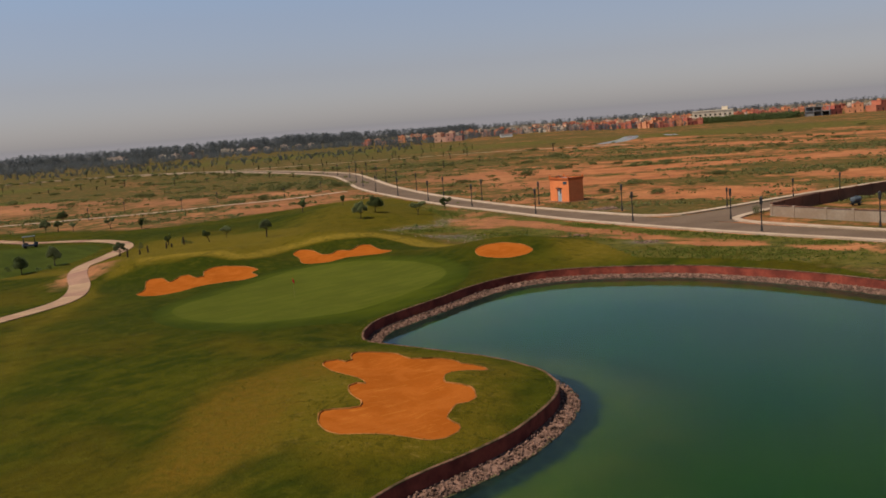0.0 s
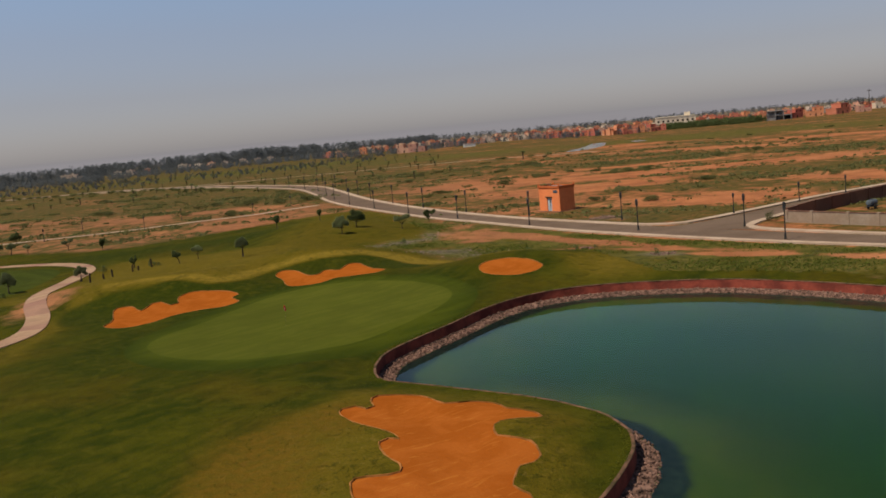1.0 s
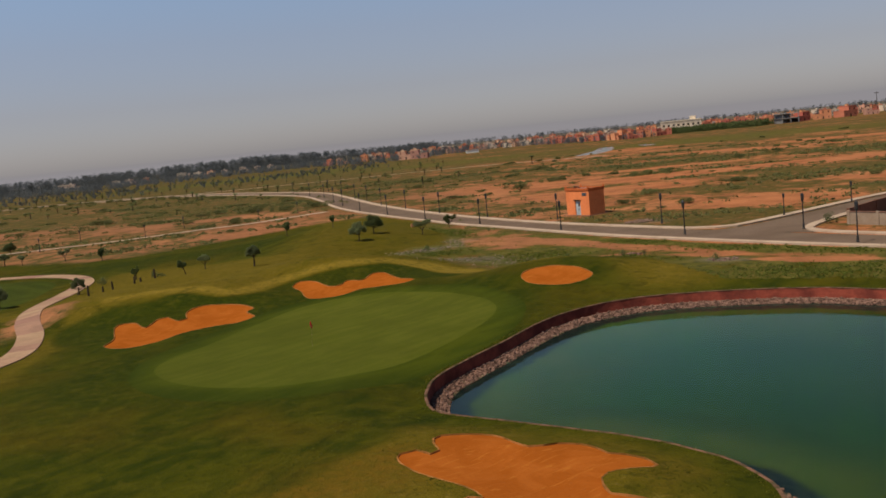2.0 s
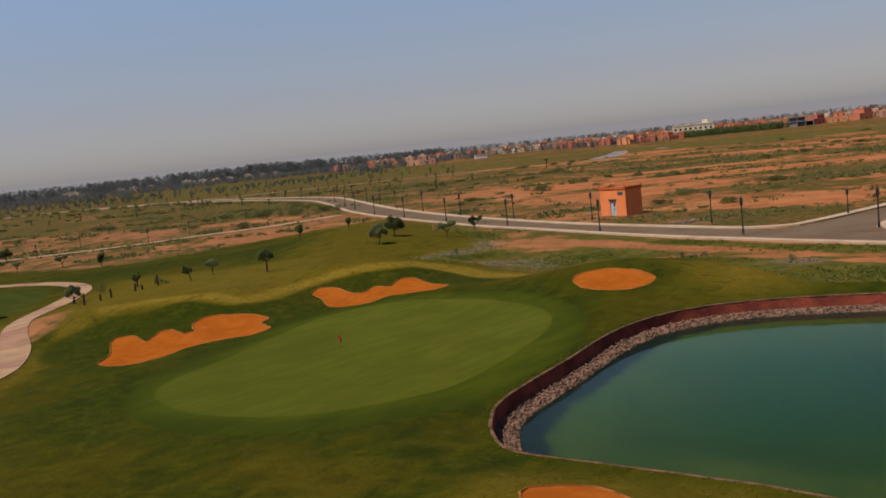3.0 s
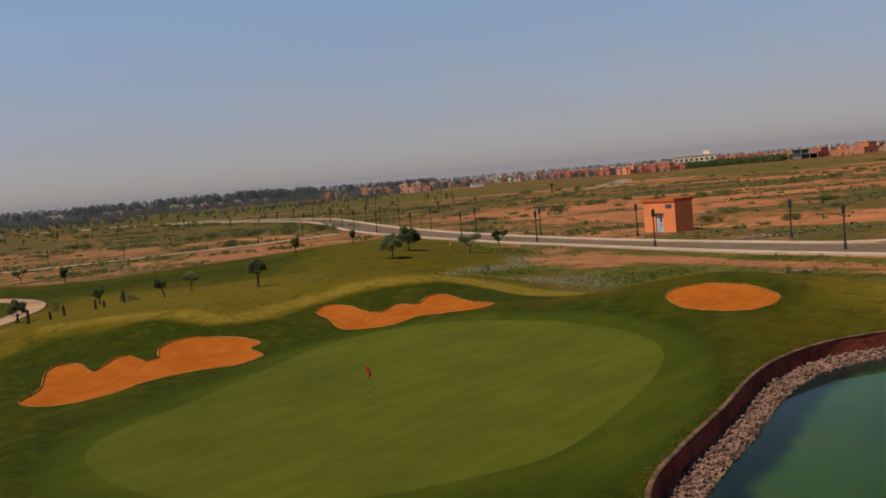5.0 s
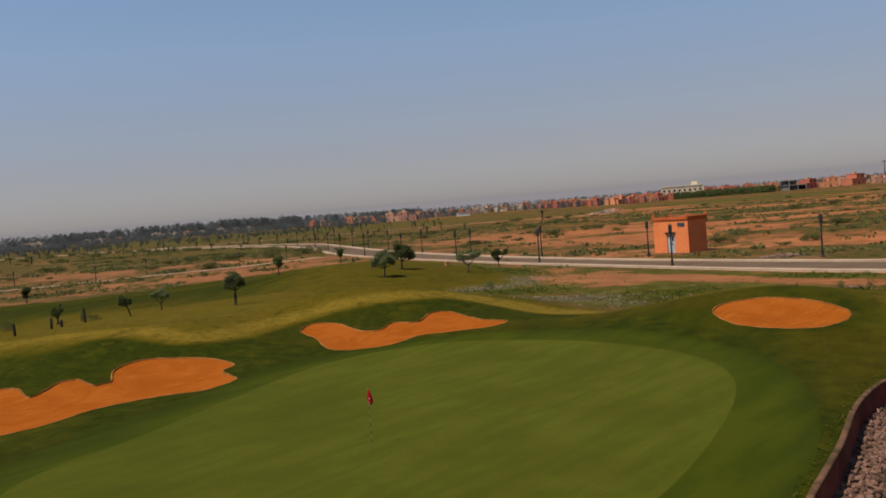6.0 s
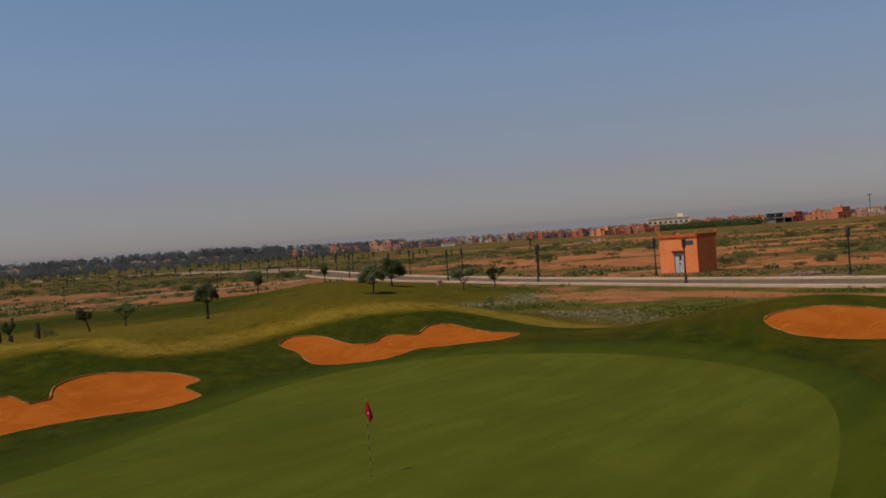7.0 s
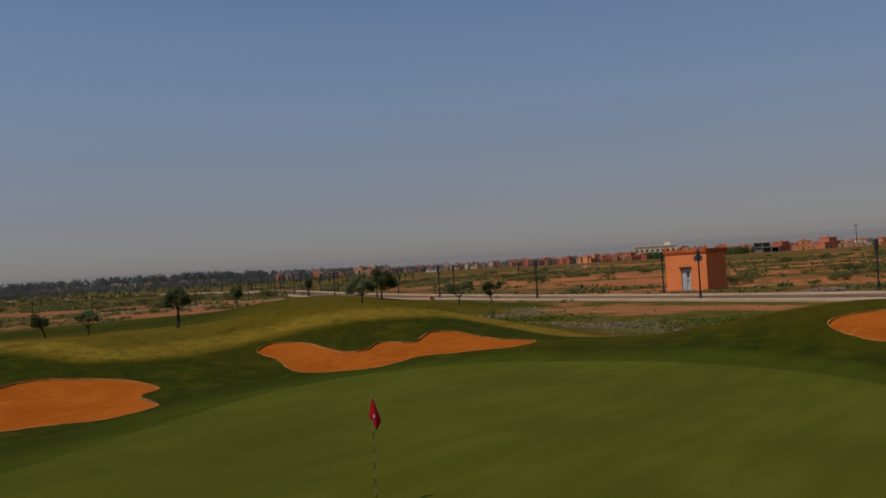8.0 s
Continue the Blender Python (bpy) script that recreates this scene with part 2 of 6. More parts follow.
def lake_floor():
    """Green silt, with a ragged apron of drowned stones where the mask 'apron' lies on the mesh."""
    m, n, l, b = shader("lake_floor", 1.0, 0, 0.1)
    silt = blend(n, l, span(n, l, noise_of(n, l, 0.05, 3), 0.35, 0.65), (0.010, 0.032, 0.005), (0.018, 0.036, 0.005))
    silt = blend(n, l, attr(n, "shoal"), silt, (0.018, 0.070, 0.031))
    drift = maths(n, l, "MULTIPLY", attr(n, "shallow"), span(n, l, noise_of(n, l, 0.22, 4, 0.6, warp=0.5), 0.25, 0.7, 0.45, 1.0))
    silt = blend(n, l, drift, silt, (0.085, 0.078, 0.016))
    stones = blend(n, l, span(n, l, noise_of(n, l, 2.5, 4), 0.4, 0.65), (0.006, 0.011, 0.015), (0.020, 0.025, 0.026))
    edge = maths(n, l, "ADD", attr(n, "apron"), maths(n, l, "MULTIPLY", maths(n, l, "SUBTRACT", noise_of(n, l, 0.6, 4), 0.5), 0.9))
    l.new(blend(n, l, span(n, l, edge, 0.25, 0.75), silt, stones), b.inputs["Base Color"])
    return m


BED = lake_floor()
COPING = stained("worn_coping", (0.19, 0.098, 0.062), (0.055, 0.042, 0.018), 1.6, 7.0)
WALLRED = stained("red_clay_wall", (0.29, 0.066, 0.041), (0.14, 0.034, 0.024), 0.7, 5.0, relief=0.05)
CAP = stained("pale_pink_coping", (0.23, 0.115, 0.075), (0.13, 0.07, 0.048), 1.2, 9.0)
STONE = stained("pinkish_stone", (0.26, 0.15, 0.108), (0.14, 0.082, 0.058), 1.0, 7.0, vary=0.42)
STONES = stained("pinkish_stones", (0.27, 0.155, 0.115), (0.075, 0.045, 0.033), 2.4, 7.0)
ASPHALT = stained("grey_asphalt", (0.135, 0.090, 0.060), (0.17, 0.116, 0.08), 0.15, 6.0, relief=0.01)
PAVING = stained("pale_pavement", (0.50, 0.37, 0.27), (0.40, 0.285, 0.20), 0.35, 5.0, relief=0.01)
PATHSLAB = stained("pink_path_slab", (0.37, 0.22, 0.145), (0.30, 0.18, 0.12), 0.5, 6.0, relief=0.01, vary=0.13)
TRACK = stained("pale_track", (0.46, 0.34, 0.245), (0.36, 0.24, 0.16), 0.1, 2.0)
IRON = stained("black_iron", (0.012, 0.013, 0.013), (0.02, 0.02, 0.02), 3, 20, 0.5, 0.0, spec=0.4)
LANTERN = stained("smoked_lantern", (0.02, 0.02, 0.022), (0.035, 0.034, 0.033), 4, 20, 0.35, 0.0, spec=0.5)
BARK = stained("grey_bark", (0.075, 0.055, 0.04), (0.05, 0.038, 0.028), 3, 18, relief=0.03)
OLIVE = leaves("olive_leaves", (0.125, 0.148, 0.062), (0.225, 0.245, 0.118))
DARKLEAF = leaves("dark_leaves", (0.080, 0.102, 0.036), (0.150, 0.178, 0.068))
SCRUB = leaves("scrub_leaves", (0.115, 0.125, 0.040), (0.20, 0.19, 0.075))
WEED = leaves("weed_leaves", (0.105, 0.135, 0.022), (0.20, 0.215, 0.042))
PALMLEAF = leaves("palm_leaves", (0.085, 0.105, 0.040), (0.14, 0.16, 0.068))
HUT = stained("orange_render", (0.77, 0.24, 0.088), (0.70, 0.205, 0.075), 0.6, 6.0, relief=0.002)
HUTPALE = stained("pale_orange_box", (0.62, 0.30, 0.15), (0.52, 0.24, 0.12), 1.0, 8.0)
HUTTRIM = stained("orange_trim", (0.52, 0.135, 0.042), (0.42, 0.105, 0.035), 0.8, 6.0)
DOORBLUE = stained("pale_blue_paint", (0.42, 0.47, 0.50), (0.34, 0.39, 0.43), 1.5, 12, 0.6, 0.0)
DARK = stained("dark_opening", (0.015, 0.014, 0.014), (0.025, 0.022, 0.02), 2, 10, 0.5, 0.0)
RED = stained("red_flag_cloth", (0.50, 0.012, 0.03), (0.40, 0.01, 0.022), 5, 30, 0.8, 0.0)
WHITE = stained("white_paint", (0.78, 0.76, 0.72), (0.66, 0.63, 0.58), 2, 14, 0.6, 0.0)
PLOTWALL = stained("tan_plot_wall", (0.35, 0.27, 0.20), (0.27, 0.19, 0.13), 0.3, 4.0, relief=0.02)
ORANGEHOUSE = stained("orange_house_render", (0.60, 0.22, 0.13), (0.50, 0.18, 0.105), 0.2, 2.0, relief=0, vary=0.22)
PINKHOUSE = stained("salmon_house_render", (0.62, 0.36, 0.25), (0.52, 0.29, 0.20), 0.2, 2.0, relief=0, vary=0.22)
CREAMHOUSE = stained("cream_house_render", (0.64, 0.52, 0.41), (0.55, 0.43, 0.33), 0.2, 2.0, relief=0, vary=0.15)
CONCRETE = stained("grey_concrete", (0.26, 0.25, 0.24), (0.20, 0.19, 0.185), 0.3, 2.0, relief=0)
TIMBER = stained("weathered_timber", (0.06, 0.045, 0.03), (0.04, 0.03, 0.02), 3, 20)
# far leaves paled and blued: distance haze put into the base colour
FARLEAF = leaves("hazed_far_leaves", (0.150, 0.161, 0.163), (0.162, 0.173, 0.176), 0.65)
# brown plaster of the side plot wall, darkened to carry its shade
SHADEDBROWN = stained("shaded_brown_plot_wall", (0.22, 0.105, 0.065), (0.15, 0.072, 0.048), 0.3, 4.0, relief=0.02)
RANKGRASS = leaves("rank_grass", (0.062, 0.075, 0.006), (0.13, 0.115, 0.014))
MAUVE = leaves("mauve_thistle", (0.26, 0.18, 0.14), (0.52, 0.40, 0.345))
GREYSTONE = stained("mauve_grey_stone", (0.27, 0.17, 0.125), (0.16, 0.10, 0.075), 1.3, 7.0)
CARTBLUE = stained("grey_blue_panel", (0.13, 0.135, 0.15), (0.10, 0.105, 0.12), 2, 10, 0.5, 0.0)
TARP = stained("blue_grey_steel", (0.11, 0.13, 0.15), (0.075, 0.09, 0.105), 2, 10, 0.5, 0.0)

# ---- small builders ----
def mesh_of(name, verts, faces, mat, smooth=False):
    me = bpy.data.meshes.new(name)
    me.from_pydata([tuple(v) for v in verts], [], [tuple(f) for f in faces])
    me.materials.append(mat)
    if smooth:
        me.polygons.foreach_set("use_smooth", [True] * len(me.polygons))
    me.update()
    return me


def part(name, bm, material, parent, label=""):
    """A bmesh or a mesh as one object under a thing or a part."""
    if isinstance(bm, bmesh.types.BMesh):
        me = bpy.data.meshes.new(name)
        bmesh.ops.recalc_face_normals(bm, faces=bm.faces)
        bm.to_mesh(me)
        bm.free()
        me.materials.append(material)
    else:
        me = bm
    ob = new(name, me)
    ob.parent = parent
    return tagged(ob, label)


def box(bm, x0, x1, y0, y1, z0, z1, bevel=0.0, m=None):
    r = bmesh.ops.create_cube(bm, size=1.0, matrix=Matrix.Translation(((x0 + x1) / 2, (y0 + y1) / 2, (z0 + z1) / 2)) @ Matrix.Diagonal((x1 - x0, y1 - y0, z1 - z0, 1)))
    vs = r["verts"]
    if bevel:
        es = list({e for v in vs for e in v.link_edges})
        vs = bmesh.ops.bevel(bm, geom=es, offset=bevel, segments=2, affect="EDGES", profile=0.6)["verts"]
    if m is not None:
        bmesh.ops.transform(bm, matrix=m, verts=vs)
    return bm


def tube(bm, a, b, r0, r1, seg=8):
    a, b = Vector(a), Vector(b)
    d = b - a
    m = Matrix.Translation((a + b) / 2) @ d.to_track_quat("Z", "Y").to_matrix().to_4x4()
    bmesh.ops.create_cone(bm, cap_ends=True, segments=seg, radius1=r0, radius2=r1, depth=d.length, matrix=m)
    return bm


def turned(bm, rings, seg=10):
    """A turned profile: rings of (radius, height), closed at both ends."""
    loops = [[bm.verts.new((r * math.cos(2 * math.pi * k / seg), r * math.sin(2 * math.pi * k / seg), z)) for k in range(seg)] for r, z in rings]
    for p, q in zip(loops, loops[1:]):
        for k in range(seg):
            bm.faces.new((p[k], p[(k + 1) % seg], q[(k + 1) % seg], q[k]))
    bm.faces.new(loops[0][::-1])
    bm.faces.new(loops[-1])
    return bm


def thing(name, m, label, category, group="", kind=""):
    ob = new(name)
    ob.empty_display_size = 0.3
    ob.matrix_basis = m
    return tagged(ob, label, category, group, kind)


def curve_through(pts, step, closed=False):
    """A smooth line through plan points, at an even step."""
    p = np.array(pts, float)
    n = len(p)
    out = []
    for i in range(n if closed else n - 1):
        if closed:
            a, b, c, d = p[i - 1], p[i], p[(i + 1) % n], p[(i + 2) % n]
        else:
            a, b, c, d = p[max(i - 1, 0)], p[i], p[i + 1], p[min(i + 2, n - 1)]
        k = max(1, int(np.linalg.norm(c - b) / step))
        for t in np.arange(k) / k:
            out.append(0.5 * (2 * b + (c - a) * t + (2 * a - 5 * b + 4 * c - d) * t ** 2 + (3 * b - a - 3 * c + d) * t ** 3))
    if not closed:
        out.append(p[-1])
    return np.array(out)


def inside(x, y, poly):
    r = np.zeros(np.shape(x), bool)
    px, py = poly[:, 0], poly[:, 1]
    for i in range(len(poly)):
        j = i - 1
        hit = (py[i] > y) != (py[j] > y)
        with np.errstate(divide="ignore", invalid="ignore"):
            r ^= hit & (x < (px[j] - px[i]) * (y - py[i]) / (py[j] - py[i]) + px[i])
    return r


def away(x, y, line, closed=True):
    """Distance from places to a line."""
    best = np.full(np.shape(x), 1e9)
    for i in range(0 if closed else 1, len(line)):
        a, b = line[i - 1], line[i]
        d = b - a
        q = max(float(d @ d), 1e-9)
        t = np.clip(((x - a[0]) * d[0] + (y - a[1]) * d[1]) / q, 0, 1)
        best = np.minimum(best, np.hypot(x - a[0] - t * d[0], y - a[1] - t * d[1]))
    return best


def smooth(v, lo, hi):
    t = np.clip((v - lo) / (hi - lo), 0, 1)
    return t * t * (3 - 2 * t)


# ---- the lie of the land ----
MOUNDS = [
    # x, y, rise, spread along x, spread along y
    (-14.5, 117.5, 2.0, 6.5, 4.6),
    (2.0, 115.0, -0.65, 6.0, 4.5),
    (-29.0, 109.0, 1.65, 8.0, 4.6),
    (-39.5, 112.0, 0.7, 4.5, 6.0),
    (6.5, 103.6, 1.52, 5.5, 4.6),
    (-2.5, 50.0, 0.55, 9.0, 9.0),
    (-17.0, 151.0, 1.5, 7.0, 13.0),
    (-21.0, 163.0, 0.75, 7.0, 6.0),
    (-11.5, 147.5, 0.35, 3.0, 4.0),
    (-27.5, 126.0, 1.0, 8.0, 8.0),
    (-13.0, 88.0, 0.08, 11.0, 12.0),
    (-30.0, 62.0, 0.5, 14.0, 12.0),
    (-7.8, 107.6, 0.45, 3.6, 3.4),
    (-19.5, 109.8, -0.42, 2.4, 3.4),
]


def rise(x, y):
    z = np.full(np.shape(x), 1.0)
    for mx, my, a, sx, sy in MOUNDS:
        z = z + a * np.exp(-0.5 * (((x - mx) / sx) ** 2 + ((y - my) / sy) ** 2))
    return z


SHORE = curve_through([
    (-3.1, 36.2), (1.2, 41.0), (3.0, 43.1), (4.3, 45.3), (5.6, 48.1), (6.1, 50.2), (6.0, 52.0), (5.3, 54.2), (2.9, 57.4), (-0.4, 60.2), (-4.1, 63.1), (-5.7, 64.4), (-6.4, 66.2),
    (-6.4, 69.1), (-5.7, 72.0), (-3.8, 75.2), (-1.0, 79.3), (1.8, 83.7), (4.6, 86.8), (8.2, 89.0), (12.5, 89.6), (18.0, 88.4), (23.0, 86.2),
    (26.9, 82.9), (30.3, 79.3), (33.6, 74.7), (41.0, 62.0), (47.0, 46.0), (49.0, 20.0), (42.0, -4.0), (26.0, -12.0), (8.0, -6.0), (-4.0, 10.0), (-7.5, 26.0)], 0.7, True)
# outlines of the four bunkers in plan
LAKESIDE_BUNKER = curve_through([(-7.7, 55.7), (-7.7, 56.7), (-7.0, 57.0), (-6.4, 56.2), (-6.0, 56.6), (-6.2, 57.8), (-5.9, 58.8), (-4.0, 58.9), (-3.2, 58.0), (-2.8, 56.8),
     (-2.3, 55.9), (-1.6, 56.0), (-1.0, 56.5), (0.0, 56.5), (0.5, 55.7), (0.8, 54.5), (1.5, 54.4), (2.1, 53.9), (2.3, 52.7), (2.0, 52.3), (0.2, 51.8),
     (-0.2, 50.8), (-0.1, 49.8), (0.4, 49.5), (1.3, 48.8), (1.5, 47.4), (1.1, 46.6), (0.5, 46.2), (0.0, 44.5), (0.6, 43.9), (0.5, 43.1), (-0.6, 42.1),
     (-2.8, 42.4), (-5.1, 42.6), (-5.7, 43.1), (-6.3, 44.2), (-6.5, 45.3), (-6.4, 46.3), (-5.0, 46.3), (-4.5, 46.5), (-4.5, 47.4), (-5.0, 48.2),
     (-5.4, 49.5), (-5.5, 50.4), (-5.1, 50.8), (-4.6, 50.6), (-5.1, 51.8), (-6.9, 54.0)], 0.4, True)
LONG_BUNKER = curve_through([(-31.5, 91.2), (-31.6, 94.0), (-33.0, 98.8), (-32.6, 99.9), (-31.4, 99.6), (-30.1, 97.7), (-29.6, 100.2), (-28.9, 100.5), (-27.5, 98.9), (-26.9, 99.4),
     (-27.3, 101.5), (-26.3, 102.8), (-24.3, 102.8), (-22.4, 102.3), (-21.3, 100.9), (-21.7, 99.7), (-20.7, 97.6), (-21.7, 95.5), (-23.6, 95.0), (-25.8, 93.4),
     (-27.1, 90.8), (-28.7, 89.5), (-30.2, 89.8)], 0.4, True)
CREST_BUNKER = curve_through([(-18.66, 108.8), (-18.1, 110.4), (-16.6, 109.8), (-15.0, 107.4), (-13.9, 107.5), (-13.3, 108.9), (-11.8, 108.5), (-10.9, 110.7),
     (-9.8, 111.0), (-8.9, 109.1), (-8.05, 107.3), (-6.8, 106.5), (-7.85, 105.1), (-10.5, 104.9), (-12.0, 104.8), (-13.7, 103.1), (-16.4, 103.0), (-17.6, 106.5)], 0.4, True)
ROUND_BUNKER = curve_through([(2.75, 99.6), (3.2, 100.5), (3.9, 100.9), (5.0, 101.0), (6.3, 100.7), (7.6, 100.1), (8.4, 99.2), (8.8, 98.2), (8.6, 97.3), (7.9, 96.4), (6.9, 95.8), (5.9, 95.6), (4.9, 95.9), (3.8, 96.6), (3.0, 97.7)], 0.4, True)
BUNKERS = [LAKESIDE_BUNKER, LONG_BUNKER, CREST_BUNKER, ROUND_BUNKER]
GREENLINE = curve_through([(-24.4, 79.6), (-24.3, 83.0), (-22.4, 87.0), (-20.1, 92.8), (-17.8, 98.0), (-15.3, 100.9), (-12.3, 102.2), (-9.0, 102.1), (-4.8, 99.6),
                           (-1.7, 95.5), (-0.5, 92.2), (-0.6, 88.6), (-2.0, 84.5), (-4.8, 79.3), (-7.7, 75.0), (-10.2, 73.0), (-14.2, 71.7), (-17.4, 72.2), (-20.2, 73.6), (-22.7, 76.2)], 0.8, True)
COLLARLINE = curve_through([(-26.0, 79.6), (-25.8, 85.0), (-22.9, 92.2), (-19.4, 99.5), (-16.6, 102.0), (-12.5, 103.9), (-7.0, 103.7), (-2.6, 101.2), (0.6, 96.2), (1.9, 90.5),
                            (0.6, 84.2), (-2.2, 78.2), (-5.5, 73.3), (-8.3, 70.6), (-12.0, 69.0), (-16.5, 68.9), (-21.0, 71.0), (-24.4, 75.0)], 0.9, True)
FAIRLINE = curve_through([(-70.0, 146.0), (-59.0, 145.0), (-53.2, 139.0), (-51.0, 128.0), (-51.5, 118.0), (-56.0, 110.0), (-68.0, 108.0), (-85.0, 120.0), (-86.0, 138.0)], 1.2, True)
PATHLINE = curve_through([(-69.0, 8.0), (-63.0, 26.0), (-56.5, 43.0), (-50.0, 58.0), (-44.0, 73.0), (-39.6, 84.5), (-38.4, 91.0), (-40.2, 98.5), (-43.4, 106.0), (-46.4, 116.5), (-47.2, 127.0), (-48.4, 136.0),
                          (-51.8, 143.3), (-57.5, 148.6), (-64.5, 151.6), (-70.5, 153.2), (-76.5, 158.0), (-84.0, 163.5), (-96.0, 168.0)], 0.6)
COURSE = curve_through([(-150.0, 168.0), (-80.0, 173.0), (-57.0, 164.0), (-44.0, 171.0), (-32.0, 184.0), (-22.0, 195.0), (-14.0, 194.0), (-9.0, 183.0), (-4.0, 167.0), (-1.0, 150.0), (-1.0, 134.0), (-4.0, 123.0),
                        (2.0, 115.0), (9.0, 112.0), (17.0, 108.0), (25.0, 97.0), (32.0, 87.0), (40.0, 40.0), (60.0, -80.0), (-200.0, -120.0)], 3.0, True)


def height(x, y):
    """Ground level, easing down to the coping along the shore."""
    x, y = np.asarray(x, float), np.asarray(y, float)
    near = (x > -20) & (x < 60) & (y > -25) & (y < 105)
    z = rise(x, y)
    if near.any():
        s = away(x[near], y[near], SHORE) if x.ndim else away(x, y, SHORE)
        k = 1 - smooth(s, 0.0, 5.0)
        if x.ndim:
            z[near] = z[near] * (1 - k) + 0.74 * k
        else:
            z = z * (1 - k) + 0.74 * k
    return z


def at(x, y):
    return float(height(np.array([x]), np.array([y]))[0])


def sow(x0, x1, y0, y1, step, hole=None):
    rng = np.random.default_rng(int(step * 100))
    gx, gy = np.meshgrid(np.arange(x0, x1, step), np.arange(y0, y1, step * 0.87))
    gx = gx + (np.arange(gx.shape[0]) % 2)[:, None] * step / 2
    gx, gy = gx + rng.uniform(-0.12, 0.12, gx.shape) * step, gy + rng.uniform(-0.12, 0.12, gy.shape) * step
    p = np.stack([gx.ravel(), gy.ravel()], 1)
    if hole:
        p = p[~((p[:, 0] > hole[0]) & (p[:, 0] < hole[1]) & (p[:, 1] > hole[2]) & (p[:, 1] < hole[3]))]
    return p


from mathutils.geometry import delaunay_2d_cdt

LINES = [SHORE, GREENLINE, COLLARLINE, FAIRLINE, *BUNKERS]
cloud = np.concatenate([sow(-58, 38, 38, 136, 0.85), sow(-150, 130, -40, 270, 3.6, (-59, 39, 37, 137)), sow(-230, 300, 150, 520, 8, (-152, 132, -42, 272)), sow(-560, 620, -260, 1150, 24, (-232, 302, 148, 522)),
                        sow(-4600, 4600, -4600, 4600, 300, (-580, 640, -280, 1170))])
free = np.min([away(cloud[:, 0], cloud[:, 1], c) for c in LINES], axis=0) > 0.3
verts2 = [Vector(p) for p in cloud[free]]
edges2 = []
for c in LINES:
    k = len(verts2)
    verts2 += [Vector(p) for p in c]
    edges2 += [(k + i, k + (i + 1) % len(c)) for i in range(len(c))]
flat, _, tris, *_ = delaunay_2d_cdt(verts2, edges2, [], 0, 1e-4)
flat = np.array([tuple(v) for v in flat])
tris = np.array([t for t in tris if len(t) == 3])
a, b, c = flat[tris[:, 0]], flat[tris[:, 1]], flat[tris[:, 2]]
turned_over = np.cross(b - a, c - a) < 0
tris[turned_over] = tris[turned_over][:, ::-1]
mid = flat[tris].mean(1)
zone = np.zeros(len(tris), int)
for k, c in enumerate([FAIRLINE, COLLARLINE, GREENLINE, SHORE, *BUNKERS]):
    zone[inside(mid[:, 0], mid[:, 1], c)] = k + 1


def sheet(name, k, level, mat, label, category, masks=None):
    sel = tris[zone == k]
    used, idx = np.unique(sel, return_inverse=True)
    xy = flat[used]
    me = mesh_of(name, np.column_stack([xy, level(xy[:, 0], xy[:, 1])]), idx.reshape(-1, 3).tolist(), mat, True)
    if masks:
        for key, vals in masks(xy[:, 0], xy[:, 1]).items():
            me.attributes.new(key, "FLOAT", "POINT").data.foreach_set("value", vals.astype(np.float32))
    return tagged(new(name, me), label, category, kind="structure")


CREST = [(-70, -45, -38, -29, -20, -13, -5, 2, 6, 14), (112, 107, 105.5, 106.2, 109.0, 113.6, 112, 109, 106.5, 104)]


VERGE = np.array([(-4.0, 121.0), (-9.5, 130.0), (-8.5, 134.5), (-3.0, 139.5), (-2.5, 148.0), (-8.0, 174.0), (0.0, 156.5), (10.0, 138.3), (21.0, 119.6), (32.5, 103.0), (43.0, 86.5), (36.5, 77.0), (31.5, 82.5), (27.0, 86.8), (18.5, 92.0), (15.5, 106.0), (9.0, 112.5)])


NEARKERB = [(58.0, 68.0), (46.5, 85.4), (40.4, 93.9), (36.4, 98.9), (32.1, 104.8), (27.4, 111.8), (22.3, 119.9), (18.3, 126.6), (13.9, 135.2), (9.8, 144.0), (5.4, 153.3), (0.4, 162.9), (-5.6, 178.6), (-12.1, 197.0), (-18.6, 216.5),
            (-24.3, 238.0), (-31.0, 272.0), (-42.0, 312.0), (-68.0, 362.0), (-97.0, 406.0), (-135.0, 446.0), (-180.0, 470.0), (-240.0, 468.0), (-330.0, 440.0)]
# plan patches on the plain: x, y, reach along x, reach along y, turn in degrees
BARE = [(10, 240, 20, 13, -20), (40, 228, 24, 8, -10), (30, 200, 17, 8, 0), (88, 226, 34, 6, -4), (150, 214, 40, 7, -8), (105, 317, 30, 7, -50), (46, 151, 10, 5, 0),
        (92, 425, 14, 16, 0), (-58, 236, 16, 5, 0), (-120, 262, 24, 12, -20), (75, 170, 7, 10, 0), (150, 330, 30, 7, -30), (60, 262, 18, 4, -10)]
HERB = [(12, 333, 30, 13, -30), (68, 284, 26, 10, 0), (51, 240, 9, 3, 0), (74, 190, 24, 8, 8), (67, 155, 5, 8, 0), (113, 261, 9, 8, 0), (16, 172, 6, 3, 0),
        (32, 141, 9, 4, -40), (66, 214, 14, 4, -20), (-45, 270, 30, 14, -20), (125, 190, 25, 9, 0), (58, 132, 8, 5, 0)]
LUSH = [(150, 455, 75, 38, -25), (-190, 380, 24, 18, 0), (-140, 284, 22, 8, -20), (-100, 600, 80, 45, 0), (260, 380, 70, 40, -20), (20, 510, 45, 30, 0), (50, 241, 8, 3, 0)]


